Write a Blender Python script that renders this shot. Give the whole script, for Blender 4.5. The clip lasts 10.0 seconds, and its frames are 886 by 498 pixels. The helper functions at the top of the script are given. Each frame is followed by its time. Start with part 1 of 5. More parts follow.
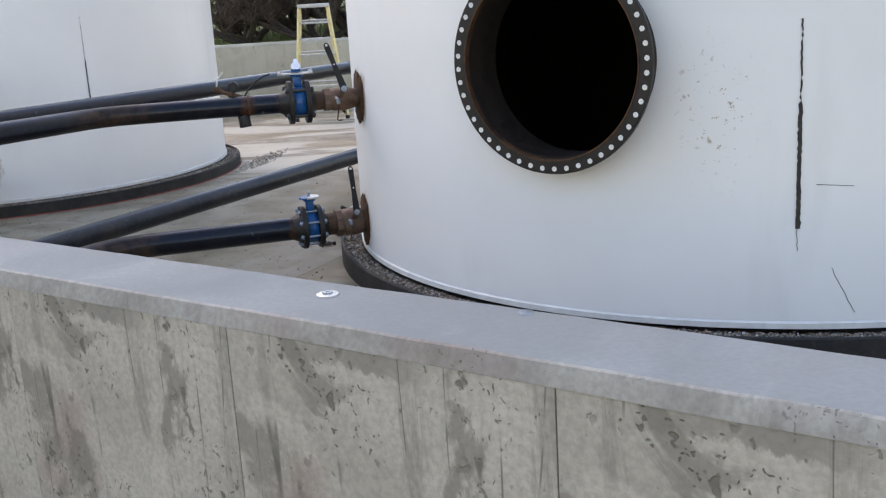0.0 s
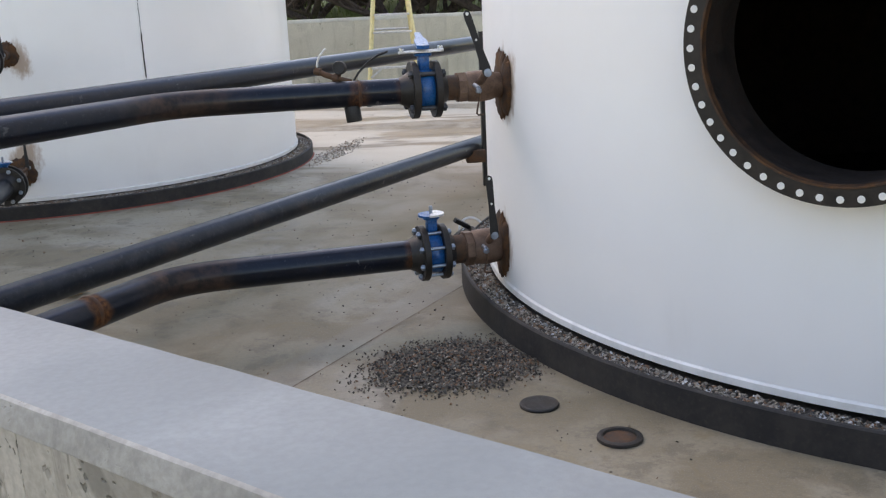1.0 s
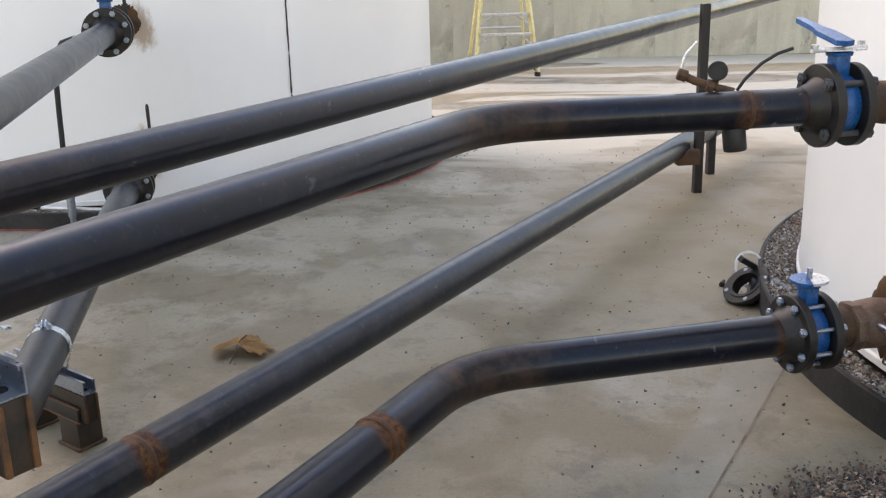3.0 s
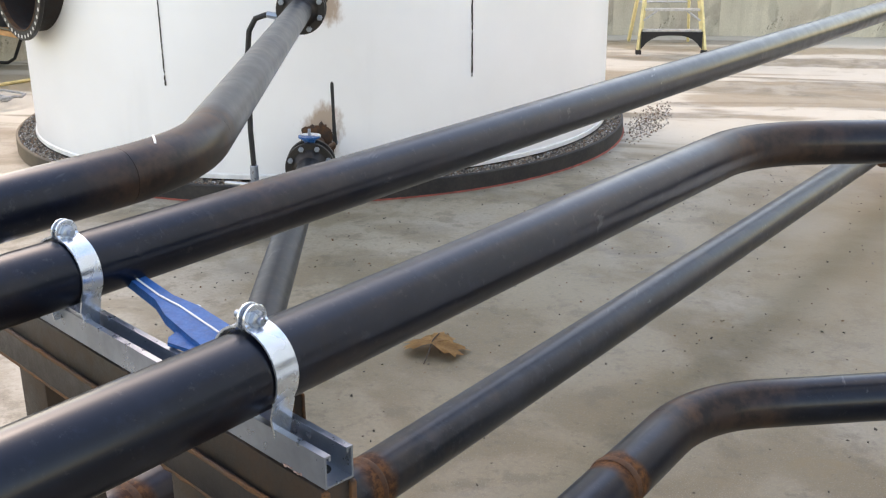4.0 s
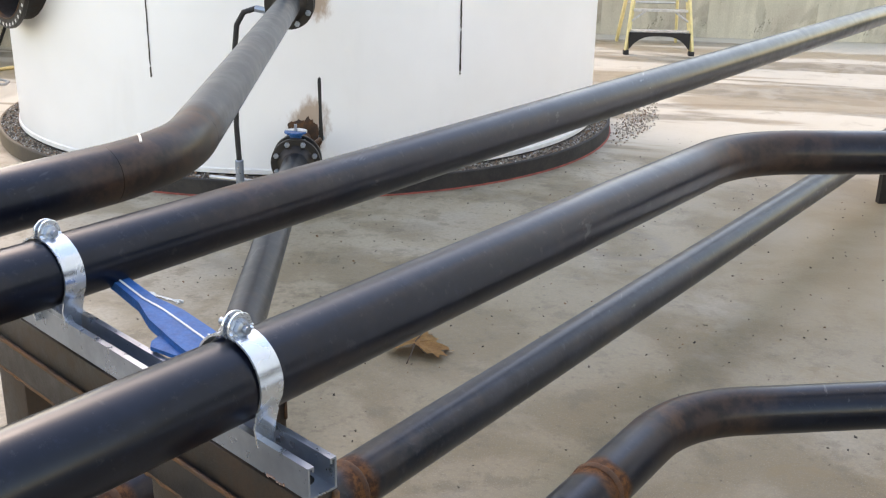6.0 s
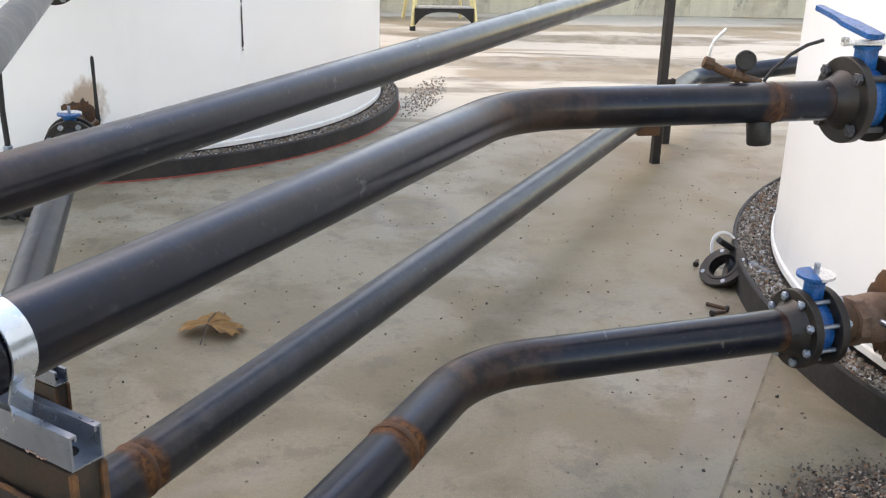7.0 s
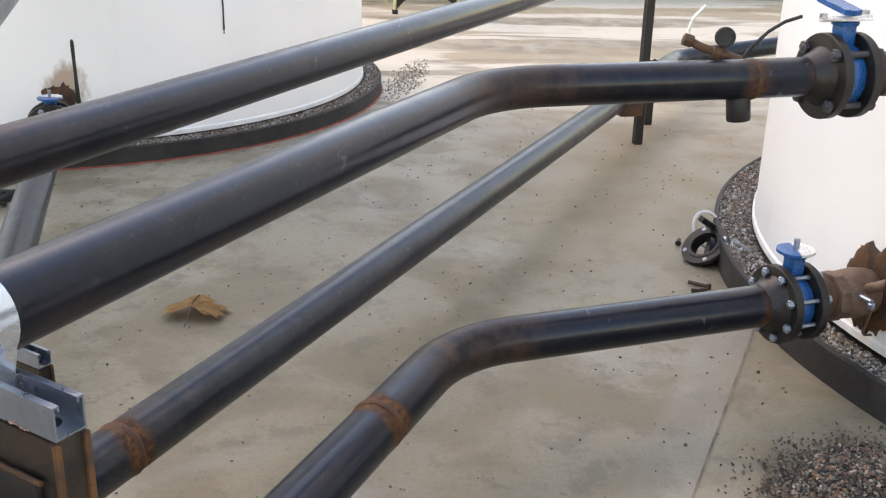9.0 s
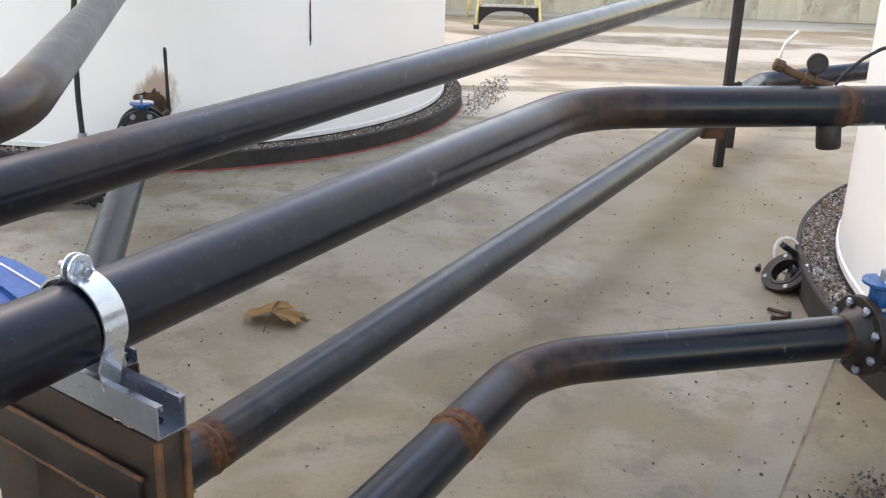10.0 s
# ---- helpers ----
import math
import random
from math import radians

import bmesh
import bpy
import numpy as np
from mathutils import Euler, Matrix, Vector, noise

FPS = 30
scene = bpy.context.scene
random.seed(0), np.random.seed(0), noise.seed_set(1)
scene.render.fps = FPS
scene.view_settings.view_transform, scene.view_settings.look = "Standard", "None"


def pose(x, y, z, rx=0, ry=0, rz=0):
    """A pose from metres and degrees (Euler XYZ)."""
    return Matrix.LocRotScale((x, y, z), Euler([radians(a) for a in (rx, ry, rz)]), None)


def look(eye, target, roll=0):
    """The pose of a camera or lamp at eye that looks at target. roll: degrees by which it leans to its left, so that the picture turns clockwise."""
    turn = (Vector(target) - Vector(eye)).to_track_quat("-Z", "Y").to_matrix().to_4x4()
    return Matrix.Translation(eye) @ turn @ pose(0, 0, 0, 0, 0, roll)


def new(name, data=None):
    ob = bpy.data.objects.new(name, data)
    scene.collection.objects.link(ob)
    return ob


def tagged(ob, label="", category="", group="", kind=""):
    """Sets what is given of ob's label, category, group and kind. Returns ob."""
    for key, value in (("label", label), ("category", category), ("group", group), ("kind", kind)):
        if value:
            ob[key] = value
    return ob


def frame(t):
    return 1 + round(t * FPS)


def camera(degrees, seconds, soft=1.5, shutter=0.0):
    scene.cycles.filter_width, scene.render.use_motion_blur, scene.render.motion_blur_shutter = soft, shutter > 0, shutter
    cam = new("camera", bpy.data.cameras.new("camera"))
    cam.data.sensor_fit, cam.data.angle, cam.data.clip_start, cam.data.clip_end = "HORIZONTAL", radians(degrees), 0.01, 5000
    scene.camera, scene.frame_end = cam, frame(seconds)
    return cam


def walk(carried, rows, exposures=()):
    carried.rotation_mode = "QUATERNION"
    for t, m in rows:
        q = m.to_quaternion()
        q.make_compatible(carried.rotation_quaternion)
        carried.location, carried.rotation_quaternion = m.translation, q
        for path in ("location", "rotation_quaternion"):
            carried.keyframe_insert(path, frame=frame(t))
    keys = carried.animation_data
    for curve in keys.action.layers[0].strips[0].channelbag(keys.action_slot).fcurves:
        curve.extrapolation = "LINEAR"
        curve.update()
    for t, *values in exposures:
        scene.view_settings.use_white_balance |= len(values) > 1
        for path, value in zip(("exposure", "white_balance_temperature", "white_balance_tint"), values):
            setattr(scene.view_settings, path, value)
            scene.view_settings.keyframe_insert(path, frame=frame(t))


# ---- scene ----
cam = camera(46.82, 10.0, soft=1.25, shutter=0.0)
# seconds, eye x, y, z, yaw, pitch, lean to the left
ROWS = [
    (0, 0.009, -0.247, 1.463, -0.06, -13.69, -3.39),
    (0.5, -0.213, 0.399, 1.418, 1.16, -14.33, -3.45),
    (1, -0.481, 1.097, 1.386, 2.40, -14.54, -2.66),
    (1.5, -0.747, 1.538, 1.474, 3.37, -15.62, -3.10),
    (2, -0.991, 1.969, 1.438, 4.16, -15.66, -2.86),
    (2.2, -1.081, 2.067, 1.431, 4.26, -15.74, -3.13),
    (3.3, -1.765, 2.502, 1.449, 3.07, -17.66, -0.69),
    (3.5, -1.818, 2.565, 1.470, 5.34, -18.19, -0.70),
    (4, -1.926, 2.544, 1.525, 10.12, -18.88, -0.39),
    (4.5, -1.960, 2.519, 1.522, 15.08, -18.76, -0.85),
    (5, -1.964, 2.507, 1.520, 17.13, -18.18, 0.19),
    (5.5, -1.982, 2.533, 1.539, 16.83, -18.59, 1.08),
    (6, -1.934, 2.558, 1.540, 9.15, -19.18, 0.99),
    (6.2, -1.902, 2.564, 1.531, 5.67, -19.34, 0.93),
    (7.3, -1.882, 2.551, 1.493, -3.27, -20.09, 1.60),
    (7.5, -1.876, 2.550, 1.489, -3.17, -20.20, 1.40),
    (8, -1.878, 2.552, 1.485, -3.26, -20.52, 1.56),
    (8.5, -1.875, 2.543, 1.488, -3.25, -20.66, 1.30),
    (9, -1.882, 2.539, 1.486, -3.39, -20.71, 1.39),
    (9.5, -1.892, 2.531, 1.490, -2.24, -20.55, 1.69),
    (10, -1.912, 2.521, 1.498, 0.78, -20.08, 2.18),
]


def eye_pose(x, y, z, yaw, pitch, lean):
    a, b = radians(yaw), radians(pitch)
    way = Vector((-math.sin(a) * math.cos(b), math.cos(a) * math.cos(b), math.sin(b)))
    return look((x, y, z), Vector((x, y, z)) + way, lean)


EXPOSURES = [(0.0, -0.03, 6950, 22), (1.0, 0.03, 7150, 22), (2.0, 0.07, 7400, 23), (3.5, 0.50, 7800, 22), (4.5, 0.64, 7800, 21), (10.0, 0.66, 7900, 22)]
walk(cam, [(t, eye_pose(x, y, z, yaw, pitch, lean)) for t, x, y, z, yaw, pitch, lean in ROWS], EXPOSURES)

# ---------------------------------------------------------------- light
SUN_FROM = Vector((-0.42, 0.55, 0.64)).normalized()
world = bpy.data.worlds.new("sky")
scene.world = world
world.use_nodes = True
wn, wl = world.node_tree.nodes, world.node_tree.links
sky = wn.new("ShaderNodeTexSky")
sky.sky_type, sky.sun_disc = "NISHITA", False
sky.sun_elevation = math.asin(SUN_FROM.z)
sky.sun_rotation = math.atan2(SUN_FROM.x, SUN_FROM.y)
sky.air_density, sky.dust_density, sky.ozone_density = 1.6, 1.2, 0.4
wl.new(sky.outputs[0], wn["Background"].inputs[0])
wn["Background"].inputs[1].default_value = 0.33
sun = new("sun", bpy.data.lights.new("sun", "SUN"))
sun.data.energy, sun.data.angle, sun.data.color = 0.45, radians(15), (1.0, 0.97, 0.93)
sun.matrix_world = look(SUN_FROM * 30, (0, 0, 0))


# ---------------------------------------------------------------- lines of the pipes, in metres
UP_R, LOW_R = 0.0509, 0.0622


def on(a, d, s):
    return Vector(a) + Vector(d) * s


A1, D1 = Vector((-1.7361, 4.75, 0.9953)), Vector((0.5211, 1, -0.0068))
A1B, D1B = Vector((-0.95, 5.1069, 0.9831)), Vector((1, 0.2514, -0.0007)).normalized()
A2, D2 = Vector((-2.3014, 4.75, 0.9957)), Vector((0.4827, 1, -0.008))
A3A, D3A = Vector((-2.7682, 4.194, 1.0678)), Vector((0.4492, 1, -0.0002))
A3B, D3B = Vector((-2.8621, 4.75, 1.0381)), Vector((-0.221, 1, 0.01))
A4, D4 = Vector((-2.8604, 4.75, 0.292)), Vector((-0.2241, 1, 0.0026))
D4_SOUTH = Vector((0.47, 1, 0)).normalized()
A5, D5 = Vector((-2.3029, 4.75, 0.2925)), Vector((0.5084, 1, -0.0072))
A6, D6 = Vector((-1.8035, 4.75, 0.3006)), Vector((0.4905, 1, 0.0017))
A6B, D6B = Vector((-0.95, 5.1753, 0.2937)), Vector((1, 0.2992, 0.0088)).normalized()
C3, C4 = Vector((-2.7235, 4.316, 1.066)), Vector((-2.811, 4.528, 0.297))


def corner_of(a, d, b, f, z):
    """Where two level runs meet in plan."""
    s = ((b.x - a.x) * f.y - (b.y - a.y) * f.x) / (d.x * f.y - d.y * f.x)
    p = a + d * s
    p.z = z
    return p


C1, C6 = corner_of(A1, D1, A1B, D1B, 0.988), corner_of(A6, D6, A6B, D6B, 0.298)
# bends that were heated, and the rusty welds and flange ends
TINTS = [(C1, 0.26), (C3, 0.26), (C4, 0.24), (C6, 0.26)]
WELDS = [(on(A5, D5, -0.285), LOW_R, 0.9), (on(A6, D6, -0.20), LOW_R, 1.0), (on(A1B, D1B, 0.0), UP_R, 0.55), (C4 - D4_SOUTH * 0.27, LOW_R, 0.9), (on(A6B, D6B, 0.178), LOW_R, 0.6), (on(A1B, D1B, 0.186), UP_R, 0.45)]


# ---------------------------------------------------------------- materials
class Nodes:
    """A small builder of node materials in the object's own metres."""

    def __init__(self, name, rough=0.6, metal=0.0):
        self.m = bpy.data.materials.new(name)
        self.m.use_nodes = True
        self.n, self.l = self.m.node_tree.nodes, self.m.node_tree.links
        self.b = self.n["Principled BSDF"]
        self.b.inputs["Roughness"].default_value, self.b.inputs["Metallic"].default_value = rough, metal
        self.co = self.n.new("ShaderNodeTexCoord").outputs["Object"]

    def put(self, socket, value):
        if isinstance(value, bpy.types.NodeSocket):
            self.l.new(value, socket)
        elif isinstance(value, tuple) and len(value) == 3 and socket.type == "RGBA":
            socket.default_value = (*value, 1)
        else:
            socket.default_value = value

    def stretch(self, x, y, z):
        q = self.n.new("ShaderNodeMapping")
        self.l.new(self.co, q.inputs["Vector"])
        q.inputs["Scale"].default_value = (x, y, z)
        return q.outputs[0]

    def noise(self, scale, detail=4.0, co=None, rough=0.55, warp=0.0):
        q = self.n.new("ShaderNodeTexNoise")
        self.l.new(co or self.co, q.inputs["Vector"])
        q.inputs["Scale"].default_value, q.inputs["Detail"].default_value = scale, detail
        q.inputs["Roughness"].default_value, q.inputs["Distortion"].default_value = rough, warp
        return q.outputs["Fac"]

    def cells(self, scale, co=None, feature="F1"):
        q = self.n.new("ShaderNodeTexVoronoi")
        q.feature = feature
        self.l.new(co or self.co, q.inputs["Vector"])
        q.inputs["Scale"].default_value = scale
        return q.outputs["Distance"]

    def ramp(self, value, a, b, lo=0.0, hi=1.0):
        q = self.n.new("ShaderNodeMapRange")
        q.interpolation_type = "SMOOTHSTEP"
        self.put(q.inputs["Value"], value)
        for k, v in zip(("From Min", "From Max", "To Min", "To Max"), (a, b, lo, hi)):
            q.inputs[k].default_value = v
        return q.outputs[0]

    def mix(self, fac, a, b, blend="MIX"):
        q = self.n.new("ShaderNodeMix")
        q.data_type, q.blend_type = "RGBA", blend
        self.put(q.inputs[0], fac), self.put(q.inputs[6], a), self.put(q.inputs[7], b)
        return q.outputs[2]

    def math(self, op, a, b=0.0):
        q = self.n.new("ShaderNodeMath")
        q.operation = op
        self.put(q.inputs[0], a), self.put(q.inputs[1], b)
        return q.outputs[0]

    def near(self, point, squash=(1, 1, 1)):
        """Distance from a point, in metres."""
        q = self.n.new("ShaderNodeVectorMath")
        q.operation = "SUBTRACT"
        self.l.new(self.co, q.inputs[0])
        q.inputs[1].default_value = point
        s = self.n.new("ShaderNodeVectorMath")
        s.operation = "MULTIPLY"
        self.l.new(q.outputs[0], s.inputs[0])
        s.inputs[1].default_value = squash
        d = self.n.new("ShaderNodeVectorMath")
        d.operation = "LENGTH"
        self.l.new(s.outputs[0], d.inputs[0])
        return d.outputs["Value"]

    def axis(self, k):
        q = self.n.new("ShaderNodeSeparateXYZ")
        self.l.new(self.co, q.inputs[0])
        return q.outputs[k]

    def random(self):
        return self.n.new("ShaderNodeObjectInfo").outputs["Random"]

    def island(self):
        return self.n.new("ShaderNodeNewGeometry").outputs["Random Per Island"]

    def done(self, colour, rough=None, bump=None, depth=0.002, strength=0.6):
        self.put(self.b.inputs["Base Color"], colour)
        if rough is not None:
            self.put(self.b.inputs["Roughness"], rough)
        if bump is not None:
            q = self.n.new("ShaderNodeBump")
            q.inputs["Distance"].default_value, q.inputs["Strength"].default_value = depth, strength
            self.l.new(bump, q.inputs["Height"])
            self.l.new(q.outputs[0], self.b.inputs["Normal"])
        return self.m


def floor_concrete():
    k = Nodes("floor_concrete", 0.6)
    big, mid, fine = k.noise(0.35, 5, warp=0.6), k.noise(2.2, 5, warp=0.4), k.noise(60, 3)
    blotch, cloud = k.noise(0.9, 6, warp=1.2), k.noise(5.5, 6, rough=0.7)
    c = k.mix(k.ramp(big, 0.35, 0.65), (0.285, 0.240, 0.168), (0.345, 0.298, 0.217))
    # brown dirt between the pipes and tanks, darkened for the right tank's shade
    dirt_shade = k.math("ADD", k.near((-0.9, 5.6, 0), (0.62, 0.40, 0)), k.math("MULTIPLY", big, 1.1))
    c = k.mix(k.ramp(dirt_shade, 1.2, 2.1, 0.8, 0), c, (0.222, 0.184, 0.115))
    # left of the slab coloured paler for the open light falling there
    left_light = k.math("ADD", k.near((-5.0, 5.6, 0), (0.5, 0.3, 0)), k.math("MULTIPLY", big, 0.9))
    c = k.mix(k.ramp(left_light, 0.9, 1.5, 0.8, 0), c, (0.345, 0.312, 0.25))
    c = k.mix(k.ramp(mid, 0.44, 0.58, 0, 0.7), c, (0.175, 0.138, 0.078))
    c = k.mix(k.ramp(blotch, 0.55, 0.66, 0, 0.55), c, (0.33, 0.30, 0.25))
    c = k.mix(k.ramp(cloud, 0.52, 0.63, 0, 0.65), c, (0.135, 0.11, 0.072))
    c = k.mix(k.ramp(fine, 0.3, 0.7, 0, 0.35), c, (0.16, 0.14, 0.105))
    c = k.mix(k.ramp(k.noise(210, 2, rough=0.8), 0.55, 0.7, 0, 0.5), c, (0.36, 0.325, 0.265))
    c = k.mix(k.ramp(k.noise(26, 5, rough=0.75), 0.57, 0.67, 0, 0.55), c, (0.12, 0.10, 0.07))
    c = k.mix(k.ramp(k.noise(1.3, 4, warp=0.8), 0.58, 0.7, 0, 0.4), c, (0.28, 0.265, 0.23))
    # a ring left by a bucket, damp between the tanks, drying wet strips further off
    ring = k.math("ABSOLUTE", k.math("SUBTRACT", k.near((-1.834, 7.17, 0), (1, 1, 0)), 0.20))
    c = k.mix(k.ramp(ring, 0.0, 0.05, 0.45, 0), c, (0.17, 0.15, 0.12))
    damp = k.math("ADD", k.near((-0.3, 7.6, 0), (0.75, 0.36, 0)), k.math("MULTIPLY", mid, 0.9))
    c = k.mix(k.ramp(damp, 0.75, 1.35, 0.6, 0), c, (0.21, 0.16, 0.095))
    # brighter far light put into the slab's colour, beneath the wet strips
    far_light = k.noise(1.0, 5, k.stretch(0.22, 1.25, 1), 0.5, 0.8)
    far = k.ramp(k.axis(1), 8.6, 9.6)
    c = k.mix(k.math("MULTIPLY", k.ramp(far_light, 0.44, 0.5), far), c, (0.50, 0.455, 0.365))
    strip = k.math("MULTIPLY", k.ramp(k.noise(0.8, 5, k.stretch(0.3, 1.4, 1), 0.5, 0.7), 0.53, 0.57), far)
    c = k.mix(k.math("MULTIPLY", strip, 0.75), c, (0.27, 0.20, 0.115))
    spill = k.math("ADD", k.near((-0.62, 4.71, 0), (1, 1.3, 0)), k.math("MULTIPLY", k.noise(9, 5, rough=0.7), 0.35))
    c = k.mix(k.ramp(spill, 0.38, 0.60, 0.75, 0), c, (0.075, 0.062, 0.045))
    # a broad paler strip beside the sawn joint
    q = k.math("SUBTRACT", k.math("MULTIPLY", k.axis(0), 0.894), k.math("MULTIPLY", k.axis(1), 0.447))
    q = k.math("ADD", q, k.math("MULTIPLY", k.noise(6, 4), 0.02))
    strip2 = k.math("MULTIPLY", k.math("MULTIPLY", k.ramp(q, -3.27, -3.22), k.ramp(q, -3.082, -3.076, 1, 0)), k.ramp(k.axis(1), 5.6, 5.9, 0.28, 0))
    c = k.mix(strip2, c, (0.285, 0.272, 0.245))
    c = k.mix(k.math("MULTIPLY", k.ramp(k.noise(3.4, 6, rough=0.7, warp=0.6), 0.56, 0.66, 0, 0.5), k.ramp(big, 0.42, 0.58)), c, (0.20, 0.15, 0.075))
    ochre = k.math("ADD", k.near((-0.75, 7.2, 0), (0.85, 0.6, 0)), k.math("MULTIPLY", k.noise(1.6, 5, warp=0.8), 0.9))
    c = k.mix(k.ramp(ochre, 0.75, 1.35, 0.5, 0), c, (0.265, 0.205, 0.115))
    speck = k.ramp(k.noise(75, 4, rough=0.75), 0.66, 0.72, 0, 0.6)
    c = k.mix(k.math("MULTIPLY", speck, k.ramp(k.noise(2.4, 4), 0.42, 0.6)), c, (0.09, 0.075, 0.055))
    pits = k.ramp(k.cells(35), 0.04, 0.16, 0.0, 1.0)
    c = k.mix(k.ramp(pits, 0, 1, 0.45, 0), c, (0.17, 0.145, 0.11))
    r = k.math("SUBTRACT", k.ramp(mid, 0.3, 0.7, 0.48, 0.7), k.math("MULTIPLY", strip, 0.2))
    return k.done(c, r, k.mix(0.5, fine, mid), 0.003, 0.5)


def cast_concrete(name, a, b, dark, streak=1.0, holes_at=0.5, seep=0.0, small=False):
    k = Nodes(name, 0.8)
    big, fine = k.noise(1.6, 6, warp=0.5), k.noise(70, 3)
    run = k.noise(7.0, 6, k.stretch(1, 1, 0.16), 0.7, 0.5)
    c = k.mix(k.ramp(big, 0.35, 0.65), a, b)
    c = k.mix(k.ramp(run, 0.5, 0.64, 0, 0.55 * streak), c, dark)
    c = k.mix(k.ramp(k.noise(3.1, 5, warp=1.0), 0.50, 0.70, 0, 0.4), c, tuple(v * 1.25 for v in a))
    c = k.mix(k.ramp(k.noise(1.9, 3), 0.52, 0.68, 0, 0.6 * streak), c, (0.31, 0.215, 0.185))
    c = k.mix(k.ramp(k.noise(2.7, 6, k.stretch(1, 1, 0.6), 0.65, 0.8), 0.57, 0.64, 0, 0.6 * streak), c, (0.155, 0.145, 0.118))
    spread = k.ramp(k.noise(2.6, 3), holes_at - 0.06, holes_at + 0.08)
    hole = 0.0
    for size, squeeze, cut in (((45, 0.8, 0.22), (90, 0.8, 0.30)) if small else ((9, 0.3, 0.24), (22, 0.4, 0.27), (5, 0.2, 0.22), (60, 0.7, 0.28))):
        q = k.n.new("ShaderNodeTexVoronoi")
        wob = k.n.new("ShaderNodeMix")
        wob.data_type = "RGBA"
        wob.inputs[0].default_value = 0.085
        k.l.new(k.stretch(1, 1, squeeze), wob.inputs[6])
        w2 = k.n.new("ShaderNodeTexNoise")
        w2.inputs["Scale"].default_value = 22
        k.l.new(k.co, w2.inputs["Vector"]), k.l.new(w2.outputs["Color"], wob.inputs[7])
        k.l.new(wob.outputs[2], q.inputs["Vector"])
        q.inputs["Scale"].default_value = size
        pick = k.ramp(k.mix(1.0, q.outputs["Color"], (1, 0, 0), "MULTIPLY"), 0.09, 0.12)
        h = k.math("MULTIPLY", k.ramp(q.outputs["Distance"], cut * 0.55, cut, 1, 0), pick)
        hole = k.math("MAXIMUM", hole, h)
    hole = k.math("MULTIPLY", hole, spread)
    c = k.mix(k.math("MULTIPLY", hole, 0.8), c, (0.12, 0.115, 0.09))
    if seep:
        # fine upright lines left by the form boards
        thin = k.math("ABSOLUTE", k.math("SUBTRACT", k.noise(5.0, 2, k.stretch(1, 1, 0.05)), 0.5))
        c = k.mix(k.math("MULTIPLY", k.ramp(thin, 0.002, 0.008, 0.75, 0), k.ramp(k.noise(4.0, 3), 0.42, 0.56)), c, (0.08, 0.078, 0.062))
        # damp that has seeped from under the coping, with a ragged lower edge
        edge = k.math("ADD", k.axis(2), k.math("MULTIPLY", k.noise(5.5, 6, k.stretch(1, 1, 0.5), 0.7), 0.22))
        c = k.mix(k.math("MULTIPLY", k.ramp(edge, seep, seep + 0.015), k.ramp(k.noise(1.1, 3), 0.48, 0.56, 0, 0.55)), c, (0.115, 0.11, 0.095))
    c = k.mix(k.ramp(fine, 0.25, 0.75, 0, 0.35), c, dark)
    c = k.mix(1.0, c, k.mix(k.random(), (0.93, 0.93, 0.93), (1.04, 1.03, 1.01)), "MULTIPLY")
    h = k.math("SUBTRACT", k.math("ADD", k.math("MULTIPLY", fine, 0.3), k.math("MULTIPLY", run, 0.5)), hole)
    return k.done(c, k.ramp(big, 0.3, 0.7, 0.72, 0.9), h, 0.005, 0.8)


def tank_paint(name, stains, scuff):
    """White enamel; stains: (point, reach) of rust round the nozzles."""
    k = Nodes(name, 0.38)
    big, fine = k.noise(0.9, 4), k.noise(45, 3)
    c = k.mix(k.ramp(big, 0.3, 0.7), (0.82, 0.82, 0.815), (0.88, 0.88, 0.875))
    c = k.mix(k.ramp(k.noise(3.0, 5, k.stretch(1, 1, 0.25)), 0.55, 0.75, 0, 0.25), c, (0.66, 0.655, 0.64))
    for p, reach in stains:
        d = k.math("ADD", k.near(p, (1, 1, 0.8)), k.math("MULTIPLY", k.noise(11, 5, k.stretch(1, 1, 0.45), 0.7), 0.22))
        c = k.mix(k.ramp(d, reach * 0.75 + 0.08, reach * 1.1 + 0.11, 0.75, 0), c, (0.30, 0.17, 0.075))
    if scuff:
        d = k.math("ADD", k.near(scuff, (1, 1, 0.55)), k.math("MULTIPLY", k.noise(3, 3), 0.2))
        spot = k.math("MULTIPLY", k.ramp(k.noise(38, 4, rough=0.75), 0.605, 0.64), k.ramp(d, 0.14, 0.32, 1, 0))
        c = k.mix(k.math("MULTIPLY", spot, 0.8), c, (0.30, 0.20, 0.11))
    return k.done(c, k.ramp(fine, 0.3, 0.7, 0.33, 0.45), k.noise(2.2, 3), 0.01, 0.12)


